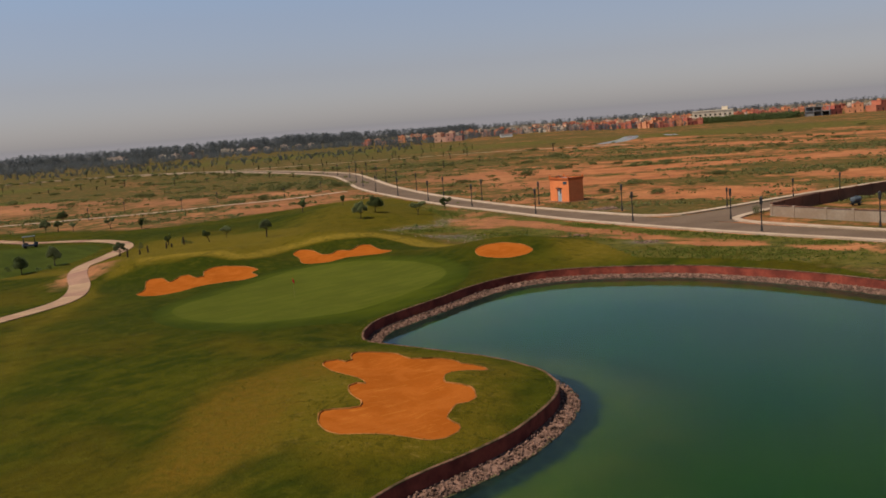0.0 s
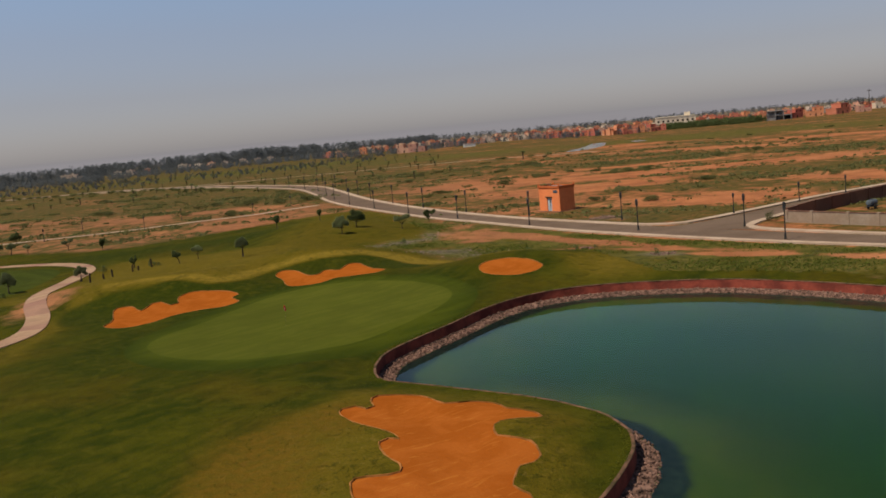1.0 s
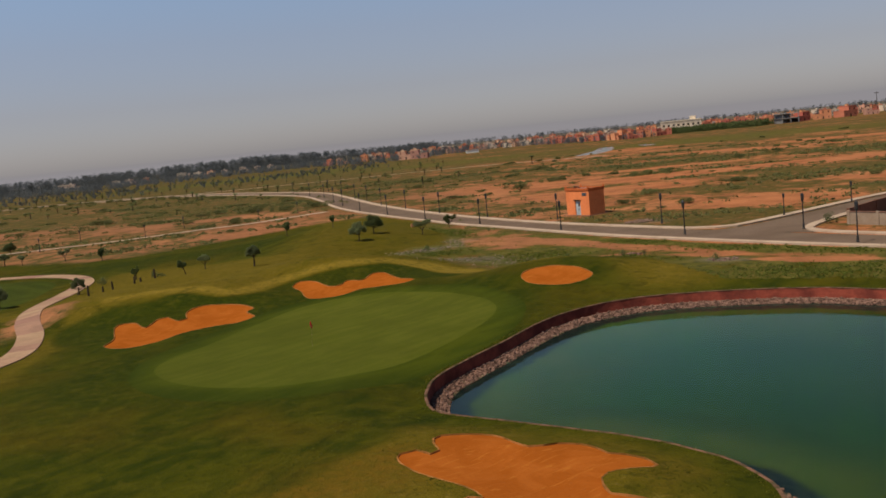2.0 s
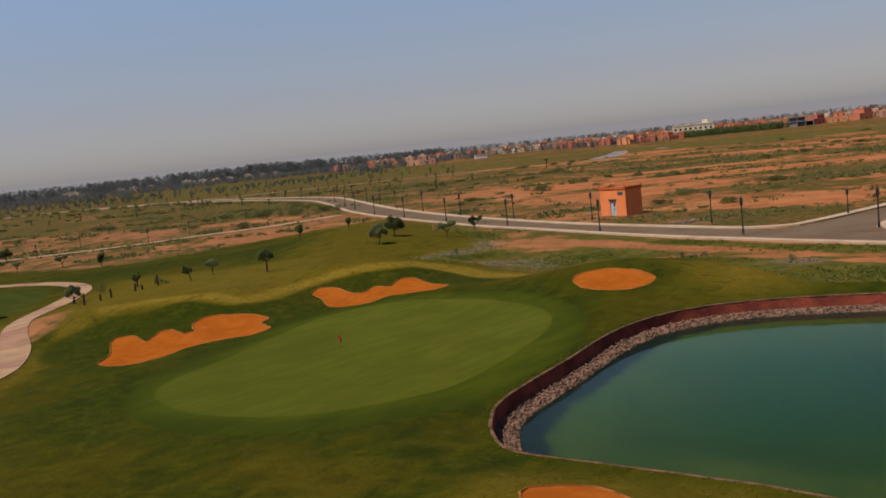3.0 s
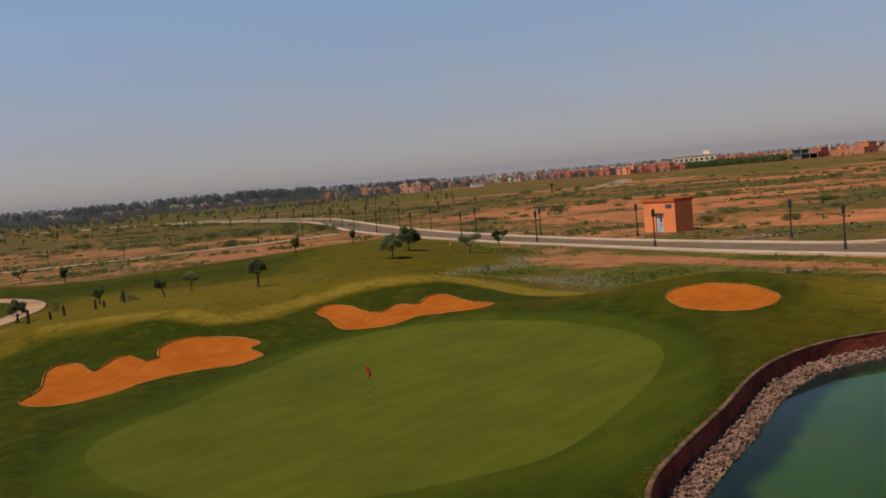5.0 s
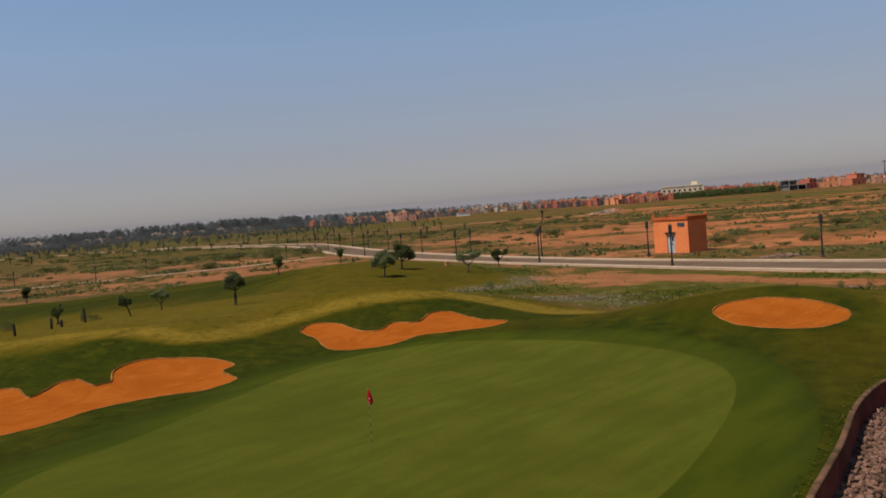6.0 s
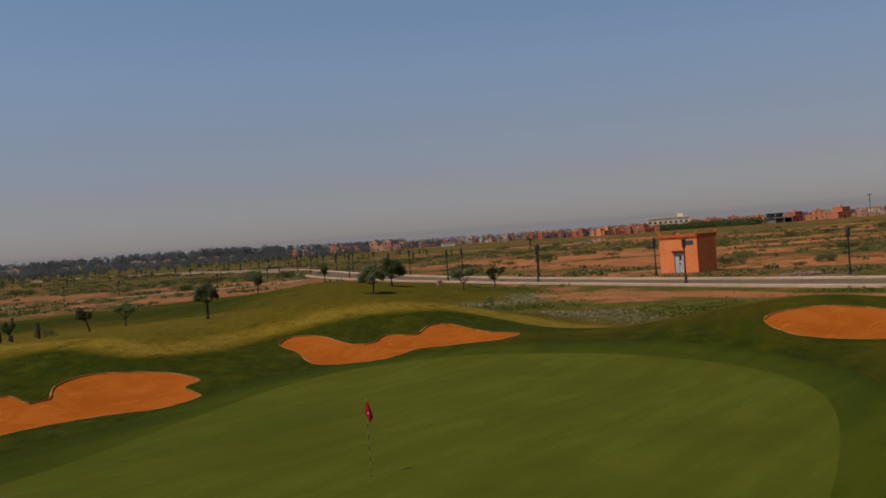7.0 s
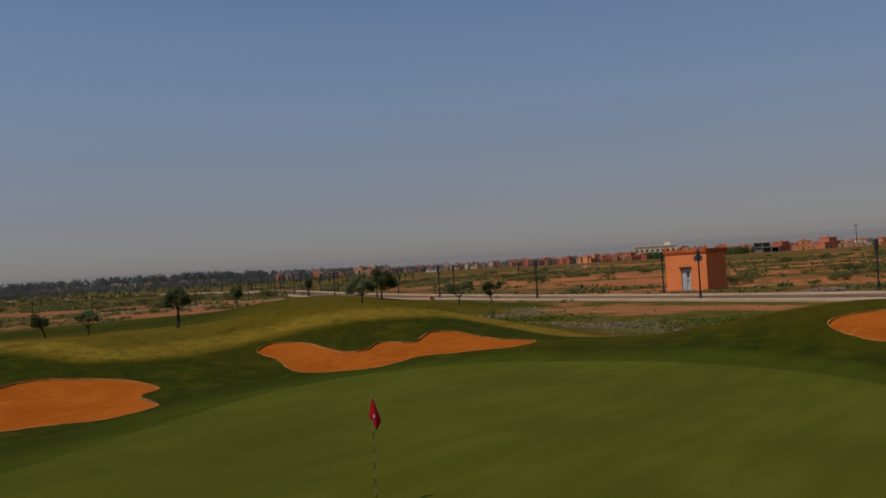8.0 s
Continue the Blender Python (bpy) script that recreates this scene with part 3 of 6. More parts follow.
VERGEBARE = [(7.5, 130.5, 4.6, 2.2, -35), (2.2, 139, 2.0, 3.0, 10), (11.5, 126, 3.0, 1.0, -42), (3.5, 127.5, 2.2, 1.0, -25), (3.5, 150, 1.4, 7, 25), (20, 123, 4.5, 1.1, -57), (23, 105, 3.2, 1.1, -30), (28.5, 96.6, 5.0, 1.4, -30), (38.5, 88.3, 4.5, 1.3, -30), (13.5, 111, 2.0, 0.8, -30)]
VERGEGREEN = [(19, 119.6, 4.0, 1.6, -57), (26, 107.5, 6.0, 2.0, -40), (33, 99.7, 4.0, 1.5, -35), (38.5, 91.8, 6.0, 1.7, -28), (27, 89.5, 11, 4.0, -28), (6.5, 118.8, 4.5, 2.2, -25), (13, 107.2, 4.5, 1.8, -35), (-3, 127.5, 3.5, 2.5, -20), (-1.5, 150, 2.0, 9, 20)]
BROW = curve_through([(-36.0, 107.5), (-28.6, 107.8), (-24.8, 106.2), (-22.6, 107.2), (-20.2, 111.4), (-15.8, 113.7), (-12.6, 114.6), (-9.7, 116.0), (-7.5, 115.8), (-5.5, 115.0), (-3.5, 113.6), (-0.5, 112.2), (2.4, 110.2), (5.0, 107.6)], 1.0)

PATHBANK = np.array([(-29.5, 60.0), (-35.2, 74.0), (-36.4, 86.0), (-36.6, 98.0), (-38.6, 110.0), (-42.0, 121.0)])
STONY = [(0.2, 120.6, 2.8, 1.0, -15), (-5.0, 131.8, 3.8, 1.4, 28), (-1.4, 138.0, 1.0, 2.2, 0), (4.6, 117.4, 2.2, 0.6, -20), (21.5, 101.5, 1.8, 1.0, -30), (23.6, 139.6, 2.4, 1.3, 0)]


def spread(x, y, patches):
    best = np.zeros_like(x)
    for px, py, rx, ry, turn in patches:
        c, s = math.cos(radians(turn)), math.sin(radians(turn))
        u, v = (x - px) * c + (y - py) * s, (y - py) * c - (x - px) * s
        best = np.maximum(best, np.exp(-0.5 * ((u / rx) ** 2 + (v / ry) ** 2) ** 1.5))
    return best


def ground_masks(x, y):
    s = away(x, y, COURSE)
    soil = 0.5 + np.where(inside(x, y, COURSE), -1, 1) * np.clip(s / 7.0, 0, 1) * 0.6
    bank = np.exp(-0.5 * ((x + 42.5) / 3.0) ** 2 - 0.5 * ((y - 106) / 6.5) ** 2)
    soil = np.maximum(soil, bank * 0.75)
    soil = np.where(inside(x, y, VERGE), np.clip(0.3 + spread(x, y, VERGEBARE), 0, 0.9), soil)
    crest = np.zeros_like(x)
    for mx, my, amp, sx, sy in MOUNDS[:5]:
        crest = np.maximum(crest, amp / 1.7 * np.exp(-0.5 * (((x - mx) / sx / 1.25) ** 2 + ((y - my - 1.0) / sy / 0.8) ** 2)))
    brow = np.interp(x, CREST[0], CREST[1])
    crest = np.maximum(crest * 0.5, (0.5 + 0.35 * np.exp(-0.5 * ((y - brow - 2.5) / 3.0) ** 2)) * smooth(y, brow - 1.2, brow + 2.0) * (1 - smooth(y, 128, 147)) * (1 - smooth(x, 4, 18)))
    crest = np.maximum(crest, 0.5 * smooth(y, 118, 126) * (1 - smooth(y, 160, 172)) * smooth(x, -34, -24) * (1 - smooth(x, 0, 8)))
    crest = np.maximum(crest, 0.3 * np.exp(-0.5 * (((x + 11) / 4.5) ** 2 + ((y - 45) / 9) ** 2)))
    crest = np.maximum(crest, 0.3 * np.exp(-0.5 * (((x + 18) / 9) ** 2 + ((y - 52) / 4) ** 2)))
    crest = np.maximum(crest, 0.55 * np.exp(-0.5 * (((x - 16) / 5) ** 2 + ((y - 103) / 4) ** 2)))
    weed = np.full_like(x, 0.49)
    weed += 0.08 + 0.04 * smooth(-x + 0.03 * y, -10, 30) + 0.09 * smooth(-x, 15, 60) * (0.1 + 0.9 * smooth(y, 245, 300)) - (0.11 - 0.05 * smooth(-x, 38, 60)) * smooth(-x, 15, 40) * (1 - smooth(y, 235, 280))
    weed += 0.07 * smooth(y, 330, 480)
    weed += 0.24 * np.exp(-0.5 * ((away(x, y, SHORE) - 7) / 9) ** 2)
    weed -= 0.085 * np.exp(-0.5 * ((y - 188 - 0.25 * (x + 50)) / 10) ** 2) * smooth(-x, 12, 25) * (1 - 1.3 * smooth(-x, 38, 58))
    lush = spread(x, y, LUSH)
    weed += 0.20 * np.maximum(spread(x, y, HERB), 0.7 * lush) - 0.30 * spread(x, y, BARE)
    rust = np.maximum(smooth(x + 0.05 * y, -5, 45), 0.32 * (1 - smooth(y, 215, 265)) * (1 - 0.6 * smooth(-x, 38, 58)))
    brow = away(x, y, BROW, False)
    crest = np.maximum(crest * 0.55, (0.85 + 0.25 * smooth(x, -12, -4)) * np.exp(-0.5 * (brow / (1.4 + 1.3 * smooth(x, -12, -4))) ** 2))
    crest = np.maximum(crest, 0.56 * smooth(x, -52, -42) * (1 - smooth(x, -22, -12)) * smooth(y, 104, 108) * (1 - smooth(y + 0.3 * (x + 35), 138, 147)))
    crest = np.maximum(crest, 0.42 * np.exp(-0.5 * (brow / 3.5) ** 2) * smooth(y, 100, 106))
    crest = np.maximum(crest, 0.36 * smooth(x, -32, -22) * smooth(y, 118, 126))
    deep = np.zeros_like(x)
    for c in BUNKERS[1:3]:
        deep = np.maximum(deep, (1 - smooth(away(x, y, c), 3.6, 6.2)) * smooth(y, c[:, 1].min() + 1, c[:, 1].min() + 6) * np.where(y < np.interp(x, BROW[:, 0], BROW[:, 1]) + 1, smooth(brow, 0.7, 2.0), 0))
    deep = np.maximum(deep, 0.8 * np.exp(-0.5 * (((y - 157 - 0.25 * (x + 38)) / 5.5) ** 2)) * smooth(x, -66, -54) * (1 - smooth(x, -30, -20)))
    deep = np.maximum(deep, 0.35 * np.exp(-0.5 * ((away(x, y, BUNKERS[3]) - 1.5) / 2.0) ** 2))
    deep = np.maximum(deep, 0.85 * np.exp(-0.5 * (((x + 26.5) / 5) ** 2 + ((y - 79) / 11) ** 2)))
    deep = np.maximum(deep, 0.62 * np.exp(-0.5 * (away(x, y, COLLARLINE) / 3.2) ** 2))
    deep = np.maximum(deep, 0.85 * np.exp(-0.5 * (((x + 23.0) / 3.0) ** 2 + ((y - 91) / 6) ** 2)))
    crest = np.maximum(crest, 0.66 * np.exp(-0.5 * (((x - 15) / 4.5) ** 2 + ((y - 98) / 6) ** 2)))
    crest = np.maximum(crest, 0.55 * np.exp(-0.5 * (((x + 8.5 - 0.25 * (y - 49)) / 4.0) ** 2 + ((y - 48) / 8.5) ** 2) ** 1.5))
    crest = np.maximum(crest, 0.42 * (1 - smooth(away(x, y, BUNKERS[0]), 0.5, 5.0)))
    crest = np.maximum(crest, 0.5 * np.exp(-0.5 * (((x + 2) / 6) ** 2 + ((y - 108.5) / 3.5) ** 2)))
    crest = np.maximum(crest, (0.36 + 0.2 * smooth(y, 78, 96)) * np.exp(-0.5 * (away(x, y, PATHBANK, False) / 1.6) ** 2))
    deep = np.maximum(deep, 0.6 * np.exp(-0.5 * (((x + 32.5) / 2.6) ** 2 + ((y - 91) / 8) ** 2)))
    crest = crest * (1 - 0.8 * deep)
    scorch = np.maximum(np.exp(-0.5 * (((x + 11.2) / 2.9) ** 2 + ((y - 46) / 9.5) ** 2)), 0.8 * np.exp(-0.5 * (((x + 8.3) / 3.2) ** 2 + ((y - 55) / 3.0) ** 2)))
    clump = inside(x, y, VERGE)
    kerb = away(x, y, np.array(NEARKERB), False)
    bare = np.maximum(spread(x, y, VERGEBARE) * (0.7 + 0.4 * np.sin(1.25 * kerb + 0.15 * x)), np.maximum(0.75 - 0.75 * smooth(kerb, 0.8, 2.4), np.exp(-0.5 * ((kerb - 6.8) / 1.2) ** 2) * (0.3 + 0.55 * np.sin(0.23 * y + 0.31 * x))))
    soil = np.where(clump, 0.58 + 0.25 * bare, soil)
    weed = np.where(clump, 0.66 - 0.6 * bare + 0.25 * spread(x, y, VERGEGREEN), weed)
    lush = np.where(clump, 1.0, lush)
    # 'pale' holds the painted distance haze and the real stony patches
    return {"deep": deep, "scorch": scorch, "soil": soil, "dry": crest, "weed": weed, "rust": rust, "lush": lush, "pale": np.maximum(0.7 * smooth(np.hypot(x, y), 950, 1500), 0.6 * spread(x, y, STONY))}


def sand_level(k):
    def level(x, y):
        d = away(x, y, BUNKERS[k])
        return height(x, y) - 0.05 - 0.2 * smooth(d, 0.0, 2.2)
    return level


def bed_level(x, y):
    d = away(x, y, SHORE)
    return 0.0 - 0.31 * np.clip(d / 1.2, 0, 1) - 0.4 * smooth(d, 1.1, 3.4) - 1.3 * smooth(d, 3.4, 10.0)


def horizon_haze():
    """A plain emissive ring far behind the town, painted as dust haze, fading out upwards into the sky."""
    m = bpy.data.materials.new("horizon_haze")
    m.use_nodes = True
    n, l = m.node_tree.nodes, m.node_tree.links
    n.clear()
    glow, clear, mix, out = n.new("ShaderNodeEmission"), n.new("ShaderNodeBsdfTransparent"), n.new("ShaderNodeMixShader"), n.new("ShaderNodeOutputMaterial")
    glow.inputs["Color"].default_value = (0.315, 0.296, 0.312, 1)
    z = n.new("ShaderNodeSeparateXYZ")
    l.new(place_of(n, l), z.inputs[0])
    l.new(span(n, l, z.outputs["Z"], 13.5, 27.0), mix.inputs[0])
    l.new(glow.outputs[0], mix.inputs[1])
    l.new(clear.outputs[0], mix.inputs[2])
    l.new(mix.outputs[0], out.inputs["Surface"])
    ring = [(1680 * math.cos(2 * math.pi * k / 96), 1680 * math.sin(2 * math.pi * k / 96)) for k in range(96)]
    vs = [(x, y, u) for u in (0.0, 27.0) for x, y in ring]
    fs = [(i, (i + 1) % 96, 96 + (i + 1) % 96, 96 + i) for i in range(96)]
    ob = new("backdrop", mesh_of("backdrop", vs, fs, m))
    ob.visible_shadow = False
    return tagged(ob, "glowing backdrop ring painted as pale dust haze along the far horizon", "haze", kind="structure")


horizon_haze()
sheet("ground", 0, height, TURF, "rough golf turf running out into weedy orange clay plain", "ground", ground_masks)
sheet("fairway", 1, height, FAIRWAY, "mown dark green fairway beside the cart path", "fairway")
sheet("green_collar", 2, height, COLLAR, "darker mown collar of grass round the putting green", "lawn", 
      lambda x, y: {"uncut": np.maximum(0.45 * (1 - smooth(x + 0.25 * (y - 85), -15, -4)) * smooth(away(x, y, GREENLINE), 0.2, 1.6), 0.55 * (1 - smooth(away(x, y, COLLARLINE), 0.0, 1.1))), "rim": 0.25 * (1 - smooth(away(x, y, GREENLINE), 0.0, 0.9))})
sheet("putting_green", 3, height, GREEN, "smooth light green putting surface with faint mower lanes", "putting green",
      lambda x, y: {"uncut": 0.12 * (1 - smooth(x + 0.3 * (y - 90), -22, -10)), "rim": 0.25 * (1 - smooth(away(x, y, GREENLINE), 0.0, 0.9))})
sheet("lake_bed", 4, bed_level, BED, "dark green silty bed with drowned stones under the lake", "lake bed", lambda x, y: {
    "apron": 1 - smooth(away(x, y, SHORE), 1.6, 3.3), "shoal": smooth(y - 0.35 * x, 56, 98) * (1 - 0.9 * smooth(x, 5, 25)),
    "shallow": 0.55 * np.exp(-0.5 * (np.maximum(away(x, y, SHORE) - 3.0, 0) / 3.4) ** 2) * (1 - 0.6 * smooth(x, 8, 30))})
lake = sheet("lake_water", 4, lambda x, y: np.full_like(x, -0.25), WATER, "still dark green lake water reflecting the sky", "water")
lake.visible_shadow = False

# ---- bunkers ----
for k, line in enumerate(BUNKERS):
    bunker = sheet("sand_bunker", 5 + k, sand_level(k), SAND,
                   ["wide many-lobed bunker of raked orange sand beside the lake wall", "long scalloped orange sand bunker cut into a grassy mound",
                    "scalloped orange sand bunker under a tall grassy crest", "round orange sand bunker on a sloping mound"][k], "sand bunker")
    bunker["kind"] = ""
    del bunker["kind"]
    tagged(bunker, group="bunkers round the green")
    x, y = line[:, 0], line[:, 1]
    c = line.mean(0)
    nrm = np.roll(line, -1, 0) - np.roll(line, 1, 0)
    nrm = np.stack([nrm[:, 1], -nrm[:, 0]], 1) / np.linalg.norm(nrm, axis=1)[:, None]
    if inside(*(line[:1] + 0.05 * nrm[:1]).T, line)[0]:
        nrm = -nrm
    rng = np.random.default_rng(k)
    out = line + nrm * (0.03 + 0.07 * rng.random(len(line)))[:, None]
    z = height(x, y)
    rings = [np.column_stack([out, height(out[:, 0], out[:, 1]) + 0.012]), np.column_stack([line, z + 0.025]), np.column_stack([line - 0.04 * nrm, z - 0.2])]
    n = len(line)
    faces = [(r * n + i, r * n + (i + 1) % n, (r + 1) * n + (i + 1) % n, (r + 1) * n + i) for r in range(2) for i in range(n)]
    part("lip", mesh_of("lip", np.concatenate(rings), faces, LIP), None, bunker, "crumbling pale earth lip")


# ---- lake wall and its stones ----
def outward(line, closed=True):
    t = np.roll(line, -1, 0) - np.roll(line, 1, 0) if closed else np.gradient(line, axis=0)
    return np.stack([t[:, 1], -t[:, 0]], 1) / np.linalg.norm(t, axis=1)[:, None]


def swept(name, line, sections, mat, closed=False, smooth_faces=False, level=None):
    """A profile of (sideways, height) points carried along a plan line; level gives the ground under it."""
    nr = outward(line, closed)
    base = np.zeros(len(line)) if level is None else level(line[:, 0], line[:, 1])
    vs, m = [], len(sections)
    for p, q, z in zip(line, nr, base):
        for s, h in sections:
            vs.append((p[0] + q[0] * s, p[1] + q[1] * s, z + h))
    fs, n = [], len(line)
    for i in range(n if closed else n - 1):
        for k in range(m):
            a0, b0 = i * m + k, i * m + (k + 1) % m
            a1, b1 = ((i + 1) % n) * m + k, ((i + 1) % n) * m + (k + 1) % m
            fs.append((a0, b0, b1, a1))
    if not closed:
        fs += [tuple(range(m)), tuple(range((n - 1) * m, n * m))[::-1]]
    return mesh_of(name, vs, fs, mat, smooth_faces)


inward = 1 if inside(*(SHORE[:1] + 0.05 * outward(SHORE)[:1]).T, SHORE)[0] else -1
lake_wall = tagged(new("lake_wall", swept("lake_wall", SHORE, [(inward * s, h) for s, h in ((-0.07, 0.2), (-0.045, 0.72), (0.105, 0.72), (0.15, -0.3), (0.0, -0.5))], WALLRED, True)),
                   "low dark red clay retaining wall following the lake edge", "retaining wall", kind="structure")
wave = 0.02 * np.sin(np.arange(len(SHORE)) * 1.7)
part("coping", swept("coping", SHORE + wave[:, None], [(inward * s, h) for s, h in ((-0.05, 0.70), (-0.05, 0.75), (-0.01, 0.77), (0.09, 0.765), (0.125, 0.74), (0.125, 0.70))], COPING, True), None, lake_wall, "worn pale pink coping")

rng = np.random.default_rng(5)
rock_bm = bmesh.new()
bmesh.ops.create_icosphere(rock_bm, subdivisions=1, radius=1.0)
ico_v = np.array([tuple(v.co) for v in rock_bm.verts])
ico_f = np.array([[v.index for v in f.verts] for f in rock_bm.faces])
rock_bm.free()
bank = thing("stone_bank", Matrix(), "sloping bank of loose pinkish grey stones below the lake wall", "stone bank", kind="structure")


def rock_shape(r):
    return ico_v * r.uniform(0.75, 1.25, (len(ico_v), 1)) * r.uniform(0.6, 1.2, 3) * np.array([1, 1, 0.75])


seen_shore = np.array([i for i in range(len(SHORE)) if SHORE[i, 1] > 37 and SHORE[i, 0] < 46 and not (SHORE[i, 0] > 36 and SHORE[i, 1] < 50)])
spots = []
nrm = outward(SHORE) * inward
for i in seen_shore:
    for _ in range(30):
        d = 0.22 + 1.02 * rng.random() ** 0.95
        p = SHORE[i] + (SHORE[(i + 1) % len(SHORE)] - SHORE[i]) * rng.random() + nrm[i] * d
        spots.append((p[0], p[1], d))
spots = np.array(spots)
lvl = bed_level(spots[:, 0], spots[:, 1])
size = rng.uniform(0.05, 0.12, len(spots))
near_inlet = np.hypot(spots[:, 0] + 4.5, spots[:, 1] - 71) < 14
single = np.flatnonzero(near_inlet & (lvl > -0.22))[:300]
shapes = [mesh_of("stone", rock_shape(rng), ico_f.tolist(), STONE) for _ in range(10)]
joined_v, joined_f = [], []
for i, (x, y, d) in enumerate(spots):
    m = pose(x, y, lvl[i] + 0.05 + 0.05 * rng.random(), *rng.uniform(0, 360, 3))
    if i in set(single):
        st = part("stone", shapes[i % 10], None, bank)
        st.matrix_basis = m @ Matrix.Scale(size[i], 4)
    else:
        v = rock_shape(rng) * size[i]
        joined_f.append(ico_f + len(joined_v) * len(ico_v))
        joined_v.append(v @ np.array(m.to_3x3()).T + np.array(m.translation))
loose = part("loose_stones", mesh_of("loose_stones", np.concatenate(joined_v), np.concatenate(joined_f).tolist(), STONES), None, bank)
loose["kind"] = "stuff"
rubble_bed = swept("rubble_bed", SHORE, [(inward * s, h) for s, h in ((0.1, 0.005), (0.5, -0.10), (0.85, -0.19), (1.2, -0.29), (1.15, -0.5), (0.1, -0.1))], STONES, True)
tagged(new("rubble_bed", rubble_bed), "packed pinkish rubble under the loose stones", "rubble", kind="structure")

# ---- roads, pavements, cart path ----
def strip(name, left, right, lift, mat, n=120):
    """A road sheet between two edge lines, lying on the land."""
    def even(p):
        q = curve_through(p, 1.5)
        s = np.r_[0, np.cumsum(np.linalg.norm(np.diff(q, axis=0), axis=1))]
        u = np.linspace(0, s[-1], n)
        return np.stack([np.interp(u, s, q[:, 0]), np.interp(u, s, q[:, 1])], 1)
    l, r = even(left), even(right)
    cols = [l * (1 - t) + r * t for t in (0, 0.33, 0.67, 1)]
    vs = np.concatenate([np.column_stack([c, height(c[:, 0], c[:, 1]) + lift]) for c in cols])
    fs = [(k * n + i, k * n + i + 1, (k + 1) * n + i + 1, (k + 1) * n + i) for k in range(3) for i in range(n - 1)]
    me = mesh_of(name, vs, fs, mat)
    bm = bmesh.new()
    bm.from_mesh(me)
    bmesh.ops.recalc_face_normals(bm, faces=bm.faces)
    if sum(f.normal.z for f in bm.faces) < 0:
        bmesh.ops.reverse_faces(bm, faces=bm.faces)
    bm.to_mesh(me)
    bm.free()
    return new(name, me)


FARKERB = [(62.5, 71.0), (50.5, 88.7), (43.3, 99.2), (39.0, 105.5), (36.2, 109.6), (31.6, 116.8), (27.0, 124.0), (22.5, 131.3), (18.8, 137.6), (15.1, 144.2), (11.0, 152.3), (6.3, 162.9), (0.8, 176.6), (-5.6, 195.4), (-9.8, 209.5), (-14.4, 226.5),
           (-19.4, 248.0), (-25.0, 274.0), (-35.8, 315.4), (-62.3, 365.6), (-92.0, 411.0), (-132.0, 452.0), (-179.0, 476.0), (-240.0, 474.0), (-330.0, 446.0)]
tagged(strip("road", NEARKERB, FARKERB, 0.05, ASPHALT, 260), "grey asphalt road winding past the course", "road", kind="structure")
SIDE_L = [(25.5, 124.0), (30.5, 123.2), (39.6, 128.8), (50.0, 136.0), (60.0, 142.2), (85.0, 155.0), (140.0, 177.4)]
SIDE_R = [(35.2, 112.5), (36.0, 117.6), (43.5, 125.4), (53.0, 132.6), (62.5, 138.6), (87.5, 151.4), (142.5, 173.4)]
tagged(strip("side_road", SIDE_L, SIDE_R, 0.044, ASPHALT, 80), "grey asphalt side road turning off past a walled plot", "road", kind="structure")
TRACKLINE = curve_through([(-140.0, 186.0), (-112.0, 192.0), (-92.0, 196.0), (-80.0, 198.0), (-69.0, 200.0), (-62.0, 202.3), (-56.0, 205.3), (-50.0, 208.6), (-42.0, 210.8), (-37.0, 213.5), (-29.7, 220.5), (-22.0, 226.5)], 2.0)
NRT = outward(TRACKLINE, False)
tagged(strip("pale_track", TRACKLINE[::3] - 1.1 * NRT[::3], TRACKLINE[::3] + 1.1 * NRT[::3], 0.06, TRACK, 90), "narrow pale concrete track across the scrub", "track", kind="structure")


def pavement(pts, side, width, n_step=2.0):
    line = curve_through(pts, n_step)
    prof = [(side * s, h) for s, h in ((0.0, -0.1), (0.0, 0.17), (0.05, 0.19), (width, 0.17), (width, -0.1))]
    return tagged(new("pavement", swept("pavement", line, prof, PAVING, level=height)), "pale pinkish concrete pavement with a raised kerb", "pavement", kind="structure")


pavement(NEARKERB, -1, 0.95)
far_left = FARKERB[7:][::-1] + [(25.6, 126.6), (28.4, 124.6), (31.0, 124.3), (35.0, 126.4), (39.5, 129.3), (50.0, 136.6), (60.0, 142.8), (85.0, 155.6), (140.0, 178.0)]
pavement(far_left, -1, 1.35)
pavement([(142.5, 173.0), (87.5, 151.0), (62.5, 138.2), (53.0, 132.2), (43.5, 125.0), (37.2, 119.2), (35.2, 116.4), (35.2, 113.6), (36.3, 110.8), (39.0, 106.4), (43.3, 99.9), (50.5, 89.4), (62.5, 71.7)], -1, 1.1)

cart_path = thing("cart_path", Matrix(), "curving cart path of pale pink concrete slabs", "path", kind="structure")
nrp = outward(PATHLINE, False)
